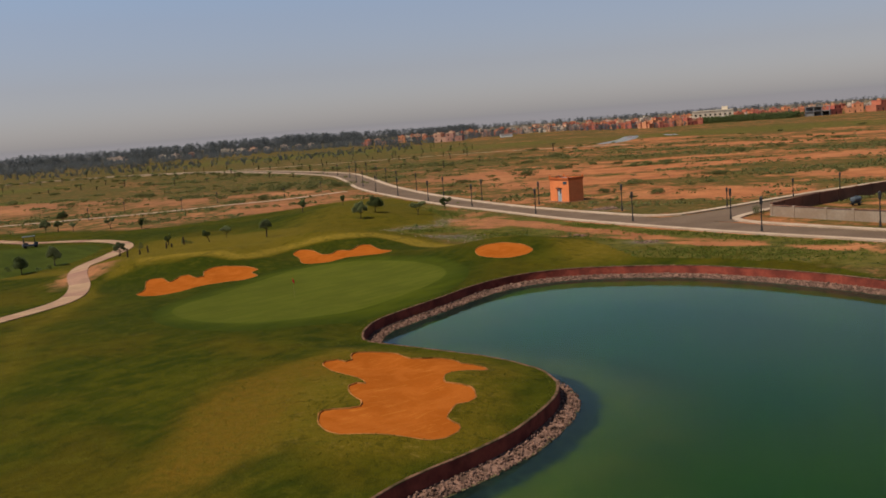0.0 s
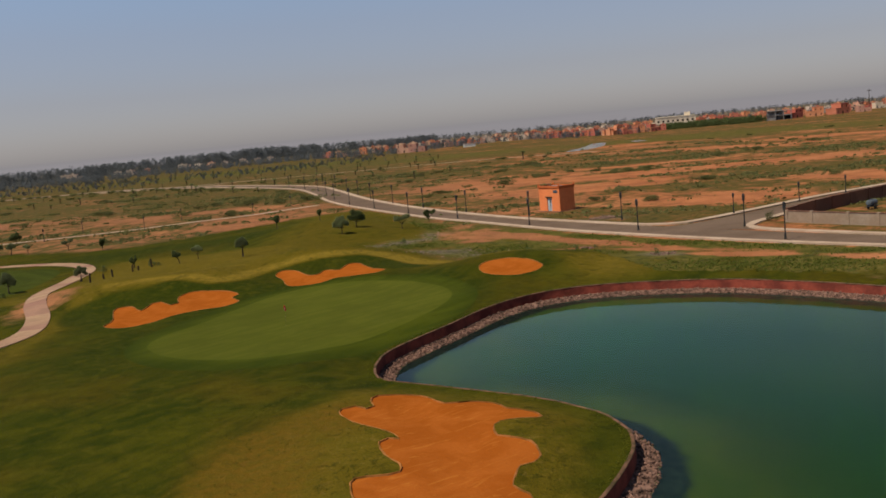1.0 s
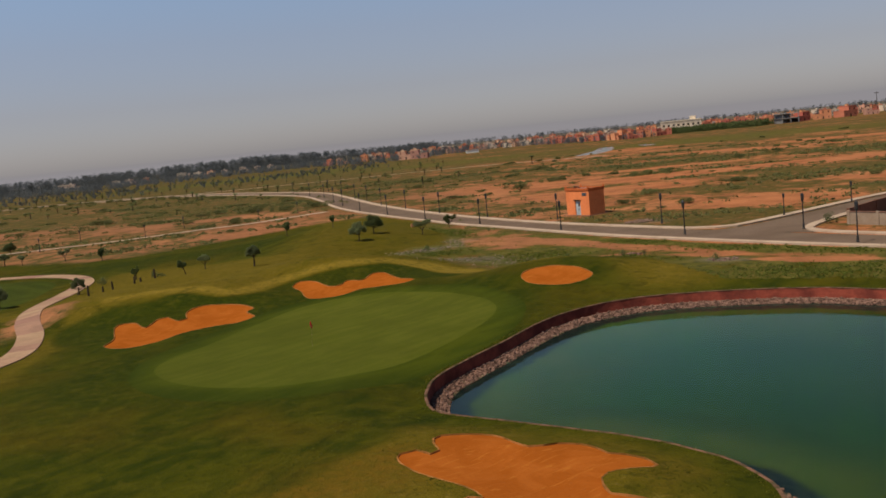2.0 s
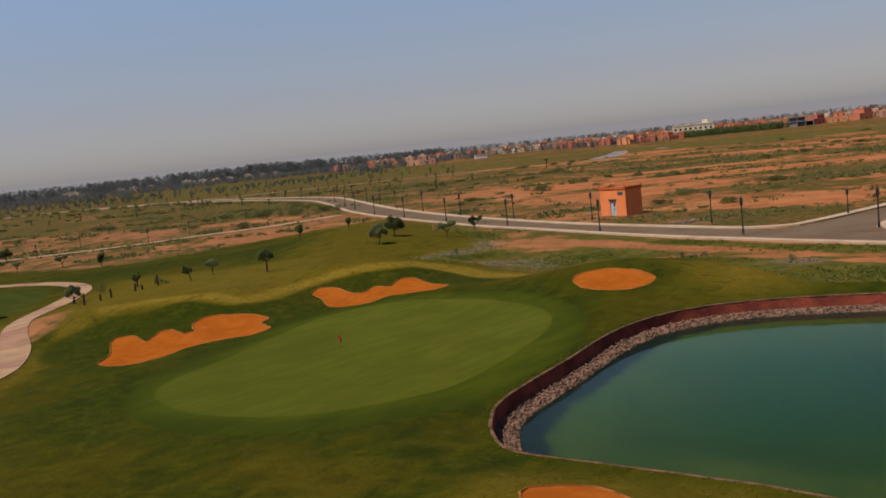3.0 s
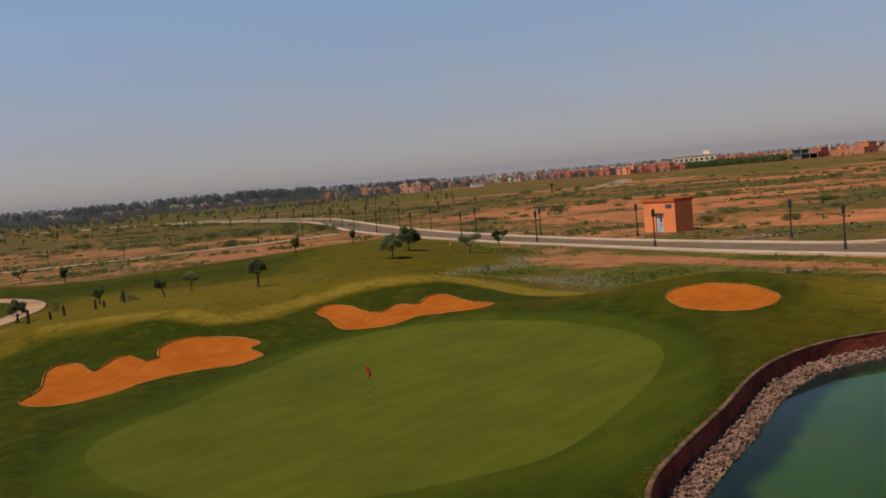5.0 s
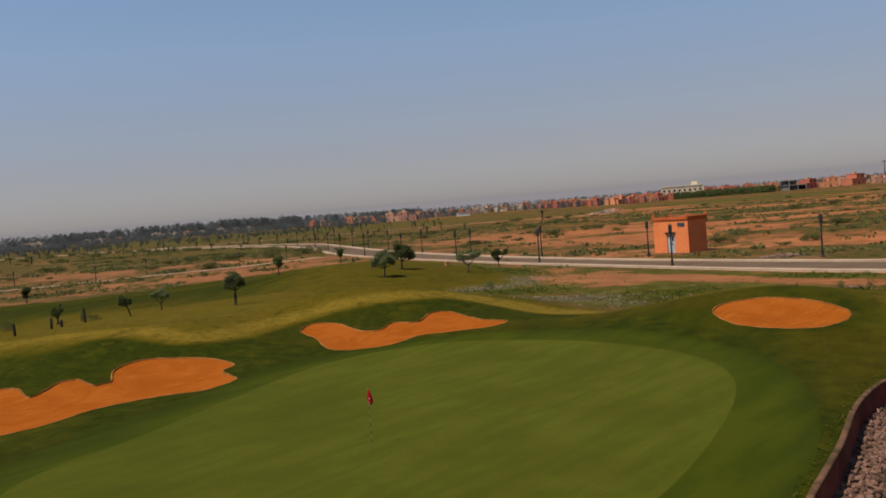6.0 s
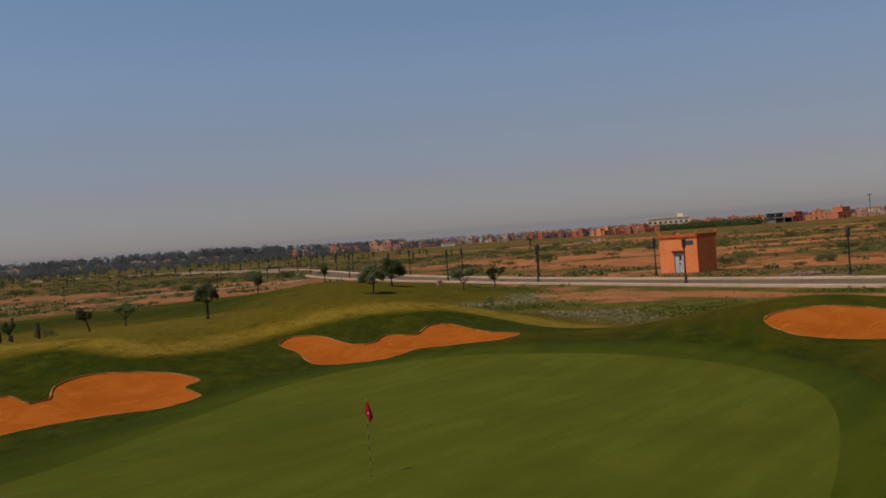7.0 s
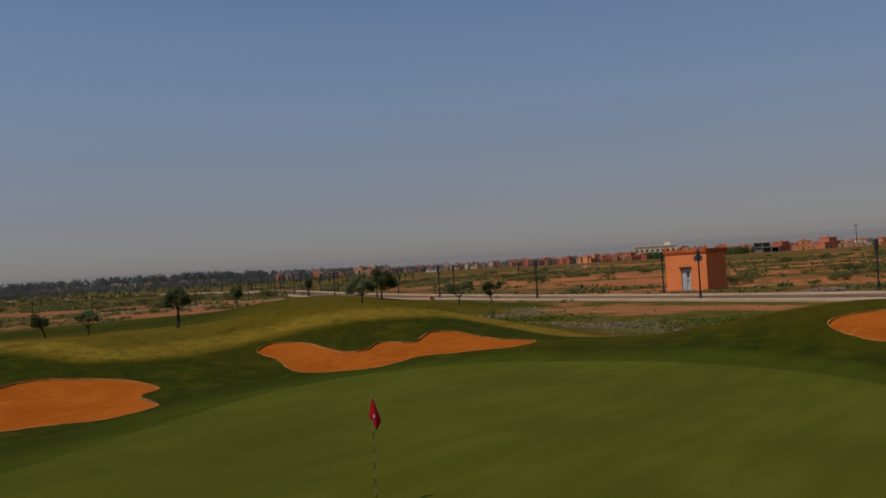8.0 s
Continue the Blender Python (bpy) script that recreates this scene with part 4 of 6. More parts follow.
for i in range(0, len(PATHLINE) - 4, 4):
    vs = []
    for p, q, s in ((PATHLINE[i], nrp[i], 0.012), (PATHLINE[i + 2], nrp[i + 2], 0), (PATHLINE[i + 4], nrp[i + 4], -0.012)):
        t = np.array([-q[1], q[0]]) * s
        for w in (-1.12, 1.12):
            e = p + q * w + t
            z = at(e[0], e[1])
            vs += [(e[0], e[1], z + 0.07), (e[0], e[1], z - 0.1)]
    fs = [(0, 2, 6, 4), (4, 6, 10, 8), (1, 5, 7, 3), (5, 9, 11, 7), (0, 4, 5, 1), (4, 8, 9, 5), (2, 3, 7, 6), (6, 7, 11, 10), (0, 1, 3, 2), (8, 10, 11, 9)]
    part("slab", mesh_of("slab", vs, fs, PATHSLAB), None, cart_path)


# ---- walled plot by the junction ----
def plot_wall(name, pts, tall, label, mat=PLOTWALL):
    line = curve_through(pts, 1.0)
    wall = tagged(new(name, swept(name, line, [(-0.1, -0.2), (-0.1, tall), (0.1, tall), (0.1, -0.2)], mat, level=height)), label, "wall", kind="structure")
    part("coping", swept("coping", line, [(-0.16, tall), (-0.16, tall + 0.07), (0.16, tall + 0.07), (0.16, tall)], CAP, level=height), None, wall)
    nr = outward(line, False)
    for i in range(0, len(line), 4):
        bm = bmesh.new()
        p = line[i]
        box(bm, -0.17, 0.17, -0.17, 0.17, -0.2, tall + 0.12, 0.02, pose(p[0], p[1], at(p[0], p[1]), 0, 0, math.degrees(math.atan2(nr[i, 1], nr[i, 0]))))
        part("pier", bm, mat, wall)
    return wall


plot_wall("wall_front", [(40.4, 116.4), (43.6, 110.8), (51.5, 98.2), (66.0, 76.0)], 1.35, "long tan plastered plot wall with piers along the road")
plot_wall("wall_side", [(40.6, 116.9), (46.5, 122.6), (56.0, 129.5), (66.0, 135.5), (90.0, 147.5)], 1.55, "brown plastered plot wall along the side road, darkened as shade", SHADEDBROWN)




def tanker():
    t = thing("water_tanker", pose(52.8, 121.0, at(52.8, 121.0), 0, 0, 35) @ Matrix.Scale(0.72, 4), "small blue-grey water tank trailer parked in the walled plot", "trailer")
    bm = bmesh.new()
    box(bm, -1.3, 1.3, -0.5, 0.5, 0.45, 0.58, 0.02)
    tube(bm, (1.3, 0, 0.5), (2.1, 0, 0.4), 0.05, 0.04, 6)
    part("chassis", bm, IRON, t)
    bm = bmesh.new()
    turned(bm, [(0.30, -1.15), (0.52, -1.02), (0.55, 0.0), (0.52, 1.02), (0.30, 1.15)], 14)
    bmesh.ops.transform(bm, verts=bm.verts, matrix=Matrix.Translation((0, 0, 1.12)) @ Matrix.Rotation(math.pi / 2, 4, "Y"))
    tank = part("tank", bm, TARP, t, "blue-grey steel tank")
    bm = bmesh.new()
    turned(bm, [(0.2, 1.62), (0.2, 1.76), (0.1, 1.8)], 10)
    part("hatch", bm, IRON, tank)
    for y in (-0.62, 0.62):
        bm = bmesh.new()
        turned(bm, [(0.26, -0.1), (0.36, -0.08), (0.36, 0.08), (0.26, 0.1)], 14)
        bmesh.ops.transform(bm, verts=bm.verts, matrix=Matrix.Translation((0, y, 0.36)) @ Matrix.Rotation(math.pi / 2, 4, "X"))
        part("wheel", bm, DARK, t, "black rubber wheel")


tanker()


# ---- transformer hut ----
def hut():
    yaw = math.degrees(math.atan2(159.01 - 154.84, 17.08 - 19.75))
    t = thing("transformer_hut", pose(19.75, 154.84, at(19.75, 156.5), 0, 0, yaw), "small orange rendered transformer hut with parapet and pale blue door", "hut")
    W, D, H = 4.94, 3.12, 3.75
    bm = bmesh.new()
    box(bm, 0, W, -D, -D + 0.25, -0.3, H)
    box(bm, 0, 0.25, -D + 0.25, -0.25, -0.3, H)
    box(bm, W - 0.25, W, -D + 0.25, -0.25, -0.3, H)
    # front wall round the door
    box(bm, 0, 1.95, -0.25, 0, -0.3, H)
    box(bm, 3.05, W, -0.25, 0, -0.3, H)
    box(bm, 1.95, 3.05, -0.25, 0, 2.15, H)
    part("wall", bm, HUT, t)
    bm = bmesh.new()
    box(bm, 0.1, W - 0.1, -D + 0.1, -0.1, H - 0.05, H + 0.12)
    part("roof", bm, CONCRETE, t)
    for x0, x1, y0, y1 in ((-0.12, W + 0.12, -0.13, 0.12), (-0.12, W + 0.12, -D - 0.12, -D + 0.13), (-0.12, 0.13, -D + 0.13, -0.13), (W - 0.13, W + 0.12, -D + 0.13, -0.13)):
        bm = bmesh.new()
        box(bm, x0, x1, y0, y1, H, H + 0.32, 0.015)
        part("parapet", bm, HUTTRIM, t)
    for x0, x1, y0, y1 in ((-0.06, W + 0.06, 0.003, 0.06), (-0.06, -0.003, -D, 0.0)):
        bm = bmesh.new()
        box(bm, x0, x1, y0, y1, H - 0.12, H - 0.003)
        part("cornice", bm, HUTTRIM, t)
    for x, y in ((0, 0), (W, 0), (0, -D), (W, -D)):
        bm = bmesh.new()
        turned(bm, [(0.24, H + 0.30), (0.20, H + 0.46), (0.12, H + 0.62), (0.03, H + 0.74)], 4)
        bmesh.ops.translate(bm, verts=bm.verts, vec=(x * 0.985 + 0.02, y, 0))
        part("corner_horn", bm, HUTTRIM, t)
    bm = bmesh.new()
    loops = []
    for k in range(11):
        a = math.pi * k / 10
        c = Vector((W / 2 + 0.55 * math.cos(a), 0, H + 0.3 + 0.36 * math.sin(a)))
        radial = Vector((math.cos(a), 0, math.sin(a)))
        loops.append([bm.verts.new(c + 0.09 * (math.cos(q) * radial + math.sin(q) * Vector((0, 1, 0)))) for q in (0, math.pi / 3, 2 * math.pi / 3, math.pi, 4 * math.pi / 3, 5 * math.pi / 3)])
    for p, q in zip(loops, loops[1:]):
        for k in range(6):
            bm.faces.new((p[k], p[(k + 1) % 6], q[(k + 1) % 6], q[k]))
    bm.faces.new(loops[0])
    bm.faces.new(loops[-1][::-1])
    part("arch_ornament", bm, CAP, t, "pale arched parapet ornament")
    bm = bmesh.new()
    box(bm, 1.95, 3.05, -0.19, -0.13, 0.0, 2.13)
    door = part("door", bm, DOORBLUE, t, "pale blue steel double door")
    bm = bmesh.new()
    box(bm, 2.47, 2.53, -0.128, -0.11, 0.02, 2.1)
    part("meeting_strip", bm, CONCRETE, door)
    bm = bmesh.new()
    box(bm, 2.2, 2.44, -0.128, -0.11, 1.35, 1.85)
    part("louvre", bm, DARK, door, "dark louvre")
    bm = bmesh.new()
    box(bm, 2.3, 2.42, -0.128, -0.06, 0.95, 1.1, 0.01)
    part("handle", bm, DARK, door, "dark handle")
    bm = bmesh.new()
    box(bm, 1.8, 3.2, 0.003, 0.16, 2.2, 2.36, 0.015)
    part("lintel", bm, TIMBER, t, "dark lintel above the door")
    bm = bmesh.new()
    box(bm, 0.45, 1.45, 0.003, 0.03, 2.95, 3.4)
    vent = part("vent", bm, TARP, t, "blue grey vent panel")
    for k in range(4):
        bm = bmesh.new()
        box(bm, 0.5, 1.4, 0.031, 0.055, 3.0 + 0.095 * k, 3.055 + 0.095 * k)
        part("slat", bm, TARP, vent)
    bm = bmesh.new()
    box(bm, -0.35, W + 0.3, -D - 0.35, 0.6, -0.3, 0.06, 0.03)
    part("plinth", bm, CAP, t, "pale concrete apron")


hut()


# ---- street lamps ----
def street_lamp():
    t = thing("street_lamp", pose(0, 0, 0), "black iron street lamp with a tall lantern on the pavement", "street lamp", "street lamps along the road")
    bm = bmesh.new()
    turned(bm, [(0.17, 0), (0.17, 0.12), (0.13, 0.18), (0.12, 0.6), (0.09, 0.68), (0.07, 0.8)], 8)
    part("base", bm, IRON, t)
    bm = bmesh.new()
    turned(bm, [(0.08, 0.8), (0.07, 2.0), (0.065, 3.15)], 8)
    part("pole", bm, IRON, t)
    bm = bmesh.new()
    turned(bm, [(0.06, 3.1), (0.11, 3.16), (0.08, 3.22), (0.14, 3.28)], 8)
    part("collar", bm, IRON, t)
    bm = bmesh.new()
    turned(bm, [(0.13, 3.28), (0.18, 3.36), (0.19, 3.9), (0.17, 3.98)], 8)
    lantern = part("lantern", bm, LANTERN, t, "dark glazed lantern")
    bm = bmesh.new()
    turned(bm, [(0.2, 3.98), (0.21, 4.02), (0.1, 4.14), (0.03, 4.2)], 8)
    part("cap", bm, IRON, lantern)
    return t


first = street_lamp()


def lamp_at(x, y, lift=0.17):
    ob = copy_thing(first, pose(x, y, at(x, y) + lift, random.uniform(-0.6, 0.6), random.uniform(-0.6, 0.6), random.uniform(0, 90)))
    ob.scale = (0.92, 0.92, 0.92)
    return ob


first.matrix_basis = pose(34.6, 102.6, at(34.6, 102.6) + 0.17) @ Matrix.Scale(0.92, 4)
NEARLAMPS = ((45.4, 86.2), (23.85, 121.0), (12.7, 138.4), (3.55, 157.9), (-4.4, 176.5), (-11.3, 195.0), (-17.4, 212.3), (-22.8, 237.8), (-26.3, 255.6), (-31.3, 284.0), (-37.5, 304.0), (-45.0, 324.0))
FARLAMPS = ((24.75, 133.8), (14.5, 152.4), (5.6, 168.4), (-1.6, 186.3), (-7.8, 206.8), (-13.3, 225.3), (-17.4, 246.0), (-21.2, 261.5), (-27.0, 294.0), (-33.0, 318.0))
for x, y in NEARLAMPS + FARLAMPS + ((34.9, 115.2), (46.2, 99.4)):
    lamp_at(x, y)
for x, y in ((38.5, 129.2), (50.1, 136.0), (58.5, 140.0), (69.0, 146.4)):
    lamp_at(x, y).scale = (0.8, 0.8, 0.64)
for x, y in ((-92.0, 182.0), (-76.8, 194.4), (-73.8, 207.8), (-59.8, 204.3), (-55.6, 219.0), (-38.6, 213.4), (-32.4, 229.4)):
    lamp_at(x, y, -0.02).scale = (0.72, 0.72, 0.62)


# ---- flag ----
def flag():
    t = thing("golf_flag", pose(-14.11, 82.6, at(-14.11, 82.6), 0, 0.3, 0) @ Matrix.Scale(0.84, 4), "limp red pin flag on a striped stick in the green", "flag")
    bm = bmesh.new()
    turned(bm, [(0.008, 0.0), (0.007, 1.2), (0.006, 2.15)], 8)
    stick = part("stick", bm, PLOTWALL, t, "white and dark striped flagstick")
    for k in range(5):
        bm = bmesh.new()
        turned(bm, [(0.0088, 0.1 + 0.3 * k), (0.0088, 0.24 + 0.3 * k)], 8)
        part("stripe", bm, TIMBER, stick, "dark band")
    rows, cols = 14, 8
    vs, fs = [], []
    for r in range(rows + 1):
        v = r / rows
        left = 0.01 + (-0.075 * v / 0.6 if v < 0.6 else -0.075 + 0.12 * (v - 0.6) / 0.4)
        right = 0.02 + (0.15 * v / 0.74 if v < 0.74 else 0.15 - 0.085 * (v - 0.74) / 0.26)
        for c in range(cols + 1):
            u = c / cols
            vs.append((left + (right - left) * u, -0.015 + 0.035 * math.sin(6.5 * u + 2 * v) * v, 2.10 - 0.60 * v - 0.04 * u * v))
    w = cols + 1
    for r in range(rows):
        for c in range(cols):
            fs.append((r * w + c, r * w + c + 1, (r + 1) * w + c + 1, (r + 1) * w + c))
    me = mesh_of("cloth", vs, fs, RED, True)
    cloth = part("cloth", me, None, t, "limp red cloth")
    cloth.modifiers.new("thick", "SOLIDIFY").thickness = 0.006
    bm = bmesh.new()
    box(bm, 0.02, 0.05, -0.058, -0.05, 1.70, 1.76, 0.003)
    part("emblem", bm, WHITE, cloth, "plain white emblem")
    bm = bmesh.new()
    turned(bm, [(0.056, -0.05), (0.056, 0.004)], 16)
    part("cup", bm, DARK, t, "dark rim of the hole")


flag()

# ---- trees and bushes ----
def leaf_cards(rng, centres, radii, count, size, flatten=0.8, aspect=0.45):
    """Many small leaf quads in clumps: corners and faces."""
    vs, fs = [], []
    for c, r in zip(centres, radii):
        d = rng.normal(size=(count, 3))
        d /= np.linalg.norm(d, axis=1)[:, None]
        p = np.array(c) + d * (r * rng.random((count, 1)) ** 0.45) * np.array([1, 1, flatten])
        a = rng.normal(size=(count, 3))
        a /= np.linalg.norm(a, axis=1)[:, None]
        b = np.cross(a, rng.normal(size=(count, 3)))
        b /= np.linalg.norm(b, axis=1)[:, None]
        s = size * rng.uniform(0.6, 1.3, (count, 1))
        k = len(vs) * 4 * count
        vs.append(np.stack([p - a * s, p - b * s * aspect, p + a * s, p + b * s * aspect], 1).reshape(-1, 3))
        fs.append(np.arange(count * 4).reshape(-1, 4) + k)
    return np.concatenate(vs), np.concatenate(fs)


def olive(seed, fork, tufts, mat, label, stems=1, leaf=0.055, name="olive_tree"):
    """A pruned olive: stems up to a fork, a bent limb to each tuft of leaves (x, y, z, radius, height over width)."""
    rng = np.random.default_rng(seed)
    t = thing(name, Matrix(), label, "tree", "young olive trees")
    tall = max(z + r for x, y, z, r, k in tufts)
    bm = bmesh.new()
    fork = Vector(fork)
    r0 = 0.036 * tall ** 0.7
    for k in range(stems):
        root = Vector((0.16 * k * math.cos(2.1 * k), 0.16 * k * math.sin(2.1 * k), -0.15))
        bend = root.lerp(fork, 0.5) + Vector((rng.uniform(-0.07, 0.07), rng.uniform(-0.07, 0.07), 0))
        tube(bm, root, bend, r0 * 1.3, r0, 8)
        tube(bm, bend, fork, r0, r0 * 0.85, 8)
    for x, y, z, r, k in tufts:
        end = Vector((x, y, z))
        bend = fork.lerp(end, 0.5) + Vector((rng.uniform(-0.05, 0.05), rng.uniform(-0.05, 0.05), -0.06 * tall))
        tube(bm, fork, bend, r0 * 0.62, r0 * 0.45, 6)
        tube(bm, bend, end, r0 * 0.45, r0 * 0.18, 6)
    part("trunk", bm, BARK, t)
    V, F, k0 = [], [], 0
    for x, y, z, r, k in tufts:
        r *= 1.32
        n = max(7, int(22 * r))
        d = rng.normal(size=(n, 3))
        d *= (r * 0.62 * rng.random((n, 1)) ** 0.4) / np.linalg.norm(d, axis=1)[:, None]
        cs = [(x + a, y + b, z + c * k) for a, b, c in d]
        vs, fs = leaf_cards(rng, cs, [r * rng.uniform(0.35, 0.65) for _ in cs], 150, leaf, 0.9)
        V.append(vs), F.append(fs + k0)
        k0 += len(vs)
    part("crown", mesh_of("crown", np.concatenate(V), np.concatenate(F).tolist(), mat), None, t, "ragged grey-green leaves")
    return t


def put(model, places):
    """The model at its first place, copies at the others: x, y, scale and, if given, turn."""
    for k, (x, y, s, *turn) in enumerate(places):
        m = pose(x, y, at(x, y) - 0.03, 0, 0, turn[0] if turn else 137 * k + 40)
        ob = model if k == 0 else copy_thing(model, m)
        ob.matrix_basis = m @ Matrix.Scale(s, 4)


put(olive(1, (0.1, 0, 0.95), [(-0.7, 0, 1.65, 0.5, 0.9), (-0.2, 0.35, 2.2, 0.55, 0.8), (0.45, -0.1, 1.95, 0.55, 0.8), (0.8, 0.2, 1.5, 0.4, 0.8), (0.0, -0.35, 1.6, 0.5, 0.8), (-0.9, 0.1, 1.35, 0.33, 0.8), (0.2, 0.1, 2.5, 0.36, 0.8)], OLIVE, "young olive tree with a full lobed crown"),
    [(-13.8, 141.4, 0.95, 0), (-52.0, 119.9, 0.95, 150), (-76.4, 172.6, 0.85, 40)])
put(olive(2, (0, 0, 0.75), [(-0.75, 0, 1.45, 0.6, 0.8), (0.7, 0.1, 1.4, 0.62, 0.8), (0, -0.4, 1.5, 0.65, 0.9), (0.1, 0.5, 1.8, 0.6, 0.8), (-0.3, 0, 2.15, 0.55, 0.7), (0.45, 0, 2.0, 0.5, 0.7), (1.05, 0, 1.1, 0.35, 0.8)], DARKLEAF, "dense dark olive tree with a broad crown"),
    [(-12.0, 147.4, 1.0, 0), (-53.5, 113.5, 0.9, 80), (-82.5, 195.0, 0.9, 200)])
put(olive(3, (0.0, 0, 0.7), [(-0.8, 0, 1.6, 0.42, 0.75), (-0.42, 0.2, 1.55, 0.4, 0.75), (0.8, 0.1, 1.8, 0.45, 0.75), (0.42, -0.15, 1.75, 0.36, 0.75), (0.05, 0.4, 1.5, 0.3, 0.7)], OLIVE, "young olive tree pruned to two open tufted limbs"),
    [(-5.25, 148.3, 1.03, 0), (-63.2, 170.1, 0.95, 60)])
put(olive(4, (-0.05, 0, 0.55), [(-0.15, 0, 1.05, 0.34, 1.3), (-0.2, 0, 1.65, 0.36, 1.3), (-0.55, 0.1, 1.45, 0.26, 1.3), (0.55, 0, 1.35, 0.24, 0.9), (0.82, 0, 1.62, 0.28, 1.0), (0.2, 0.2, 1.5, 0.26, 1.3)], DARKLEAF, "small dark olive tree with upright clipped tufts"),
    [(-1.1, 157.7, 1.07, 0), (-55.4, 164.3, 1.05, 90)])
put(olive(5, (0.05, 0, 1.15), [(-0.52, 0, 1.65, 0.34, 1.0), (-0.25, -0.15, 2.0, 0.36, 0.9), (0.08, 0.2, 2.2, 0.38, 0.9), (0.42, 0, 1.95, 0.36, 0.9), (0.56, 0.1, 1.55, 0.26, 1.1), (0.0, -0.3, 1.7, 0.32, 0.9)], OLIVE, "olive tree with drooping tufts over a bare double trunk", 2),
    [(-25.0, 125.0, 0.98, 0), (-73.6, 171.6, 0.85, 30)])
put(olive(6, (0, 0, 0.6), [(-0.5, 0, 1.35, 0.34, 0.7), (0.0, 0.1, 1.55, 0.42, 0.6), (0.52, 0, 1.35, 0.36, 0.7), (0.1, -0.3, 1.3, 0.28, 0.7)], OLIVE, "thin young olive tree with a flat open crown"),
    [(-32.3, 132.3, 0.97, 0), (-70.1, 170.0, 0.95, 100)])
put(olive(7, (-0.25, 0, 0.8), [(-0.48, 0, 1.4, 0.36, 0.9), (-0.2, 0.1, 1.15, 0.32, 1.0), (-0.62, -0.1, 1.15, 0.26, 0.9)], DARKLEAF, "small pruned olive tree leaning to one side"),
    [(-33.6, 127.9, 1.02, 0)])
put(olive(8, (0, 0, 0.9), [(0.0, 0, 1.75, 0.46, 1.0), (0.15, 0.1, 1.35, 0.4, 1.0), (-0.3, 0, 1.55, 0.36, 1.0), (0.3, 0, 1.9, 0.3, 0.9)], DARKLEAF, "young olive tree with a compact oval crown"),
    [(-26.0, 161.9, 1.0, 0), (-18.8, 161.6, 0.83, 70)])
put(olive(9, (0, 0, 0.45), [(-0.3, 0, 1.3, 0.22, 1.6), (0.28, 0, 1.35, 0.22, 1.6), (0.05, 0.1, 0.9, 0.26, 1.2), (-0.3, 0, 0.85, 0.2, 1.3)], DARKLEAF, "cut-back olive with upright leafy stems", 3),
    [(-41.0, 133.0, 1.0, 0)])
put(olive(10, (0.05, 0, 0.6), [(-0.35, 0, 1.25, 0.38, 0.9), (0.35, 0.1, 1.5, 0.4, 0.8), (0.0, -0.2, 1.7, 0.34, 0.8), (-0.55, 0, 0.9, 0.26, 0.9), (0.6, 0, 1.1, 0.28, 0.9)], OLIVE, "many-stemmed olive tree beside the cart path", 3),
    [(-45.0, 124.3, 1.0, 0)])


def bush(seed, wide, tall, mat, label, group="low bushes", name="bush"):
    rng = np.random.default_rng(seed)
    centres = [(rng.normal() * wide * 0.26, rng.normal() * wide * 0.26, tall * rng.uniform(0.2, 0.6)) for _ in range(18)]
    vs, fs = leaf_cards(rng, centres, [wide * 0.2 * rng.uniform(0.6, 1.2) for _ in centres], 200, 0.02 * wide, tall / wide * 1.5)
    return tagged(new(name, mesh_of(name, vs, fs.tolist(), mat)), label, "bush", group)


put(bush(11, 0.9, 1.0, DARKLEAF, "small round dark bush beside the mound"), [(-44.7, 131.9, 1.3), (-38.3, 131.5, 1.2), (-5.0, 131.6, 0.9), (39.4, 118.9, 1.6), (9.5, 115.0, 0.7), (21.0, 102.0, 0.9), (-37.2, 131.0, 0.7), (14.1, 109.4, 0.8), (16.4, 110.0, 0.6), (-52.4, 115.6, 0.8), (-51.3, 116.4, 0.9), (-57.0, 117.2, 1.0)])

rng = np.random.default_rng(21)
scrub = []
while len(scrub) < 150:
    x, y = rng.uniform(-170, 190), rng.uniform(150, 420)
    road_gap = min(away(np.array([x]), np.array([y]), np.array(p), False)[0] for p in (NEARKERB, FARKERB, SIDE_L))
    if road_gap > 5 and not inside(np.array([x]), np.array([y]), COURSE)[0] and abs(x - 20) + abs(y - 157) > 9 and away(np.array([x]), np.array([y]), TRACKLINE, False)[0] > 4:
        scrub.append((x, y, rng.uniform(0.6, 1.5)))
put(bush(12, 2.2, 0.8, SCRUB, "low spreading grey-green scrub on bare clay", "scrub on the plain", "scrub_bush"), scrub[:60])
put(bush(13, 1.5, 0.6, SCRUB, "small dry scrub clump on bare clay", "scrub on the plain", "scrub_bush"), scrub[60:105])
put(bush(14, 3.4, 1.2, SCRUB, "wide dark green scrub thicket on the plain", "scrub on the plain", "scrub_bush"), scrub[105:] + [(29.0, 250.0, 1.2), (34.0, 263.0, 0.7), (46.0, 237.0, 1.0), (50.5, 238.5, 1.3), (55.0, 239.5, 1.3), (35.5, 182.0, 1.1), (28.0, 168.0, 0.9), (54.0, 191.0, 0.95), (48.5, 174.0, 0.7), (2.5, 224.0, 0.9), (-0.5, 213.5, 0.8),
                                                                                                    (84.0, 271.0, 1.4), (25.0, 297.0, 1.0), (-42.0, 286.0, 1.2), (-30.0, 246.0, 1.6), (-46.0, 225.0, 0.9), (-56.0, 258.0, 1.2), (-60.0, 255.0, 0.8), (-58.0, 231.0, 1.0), (124.0, 404.0, 0.8)])
hedging = []
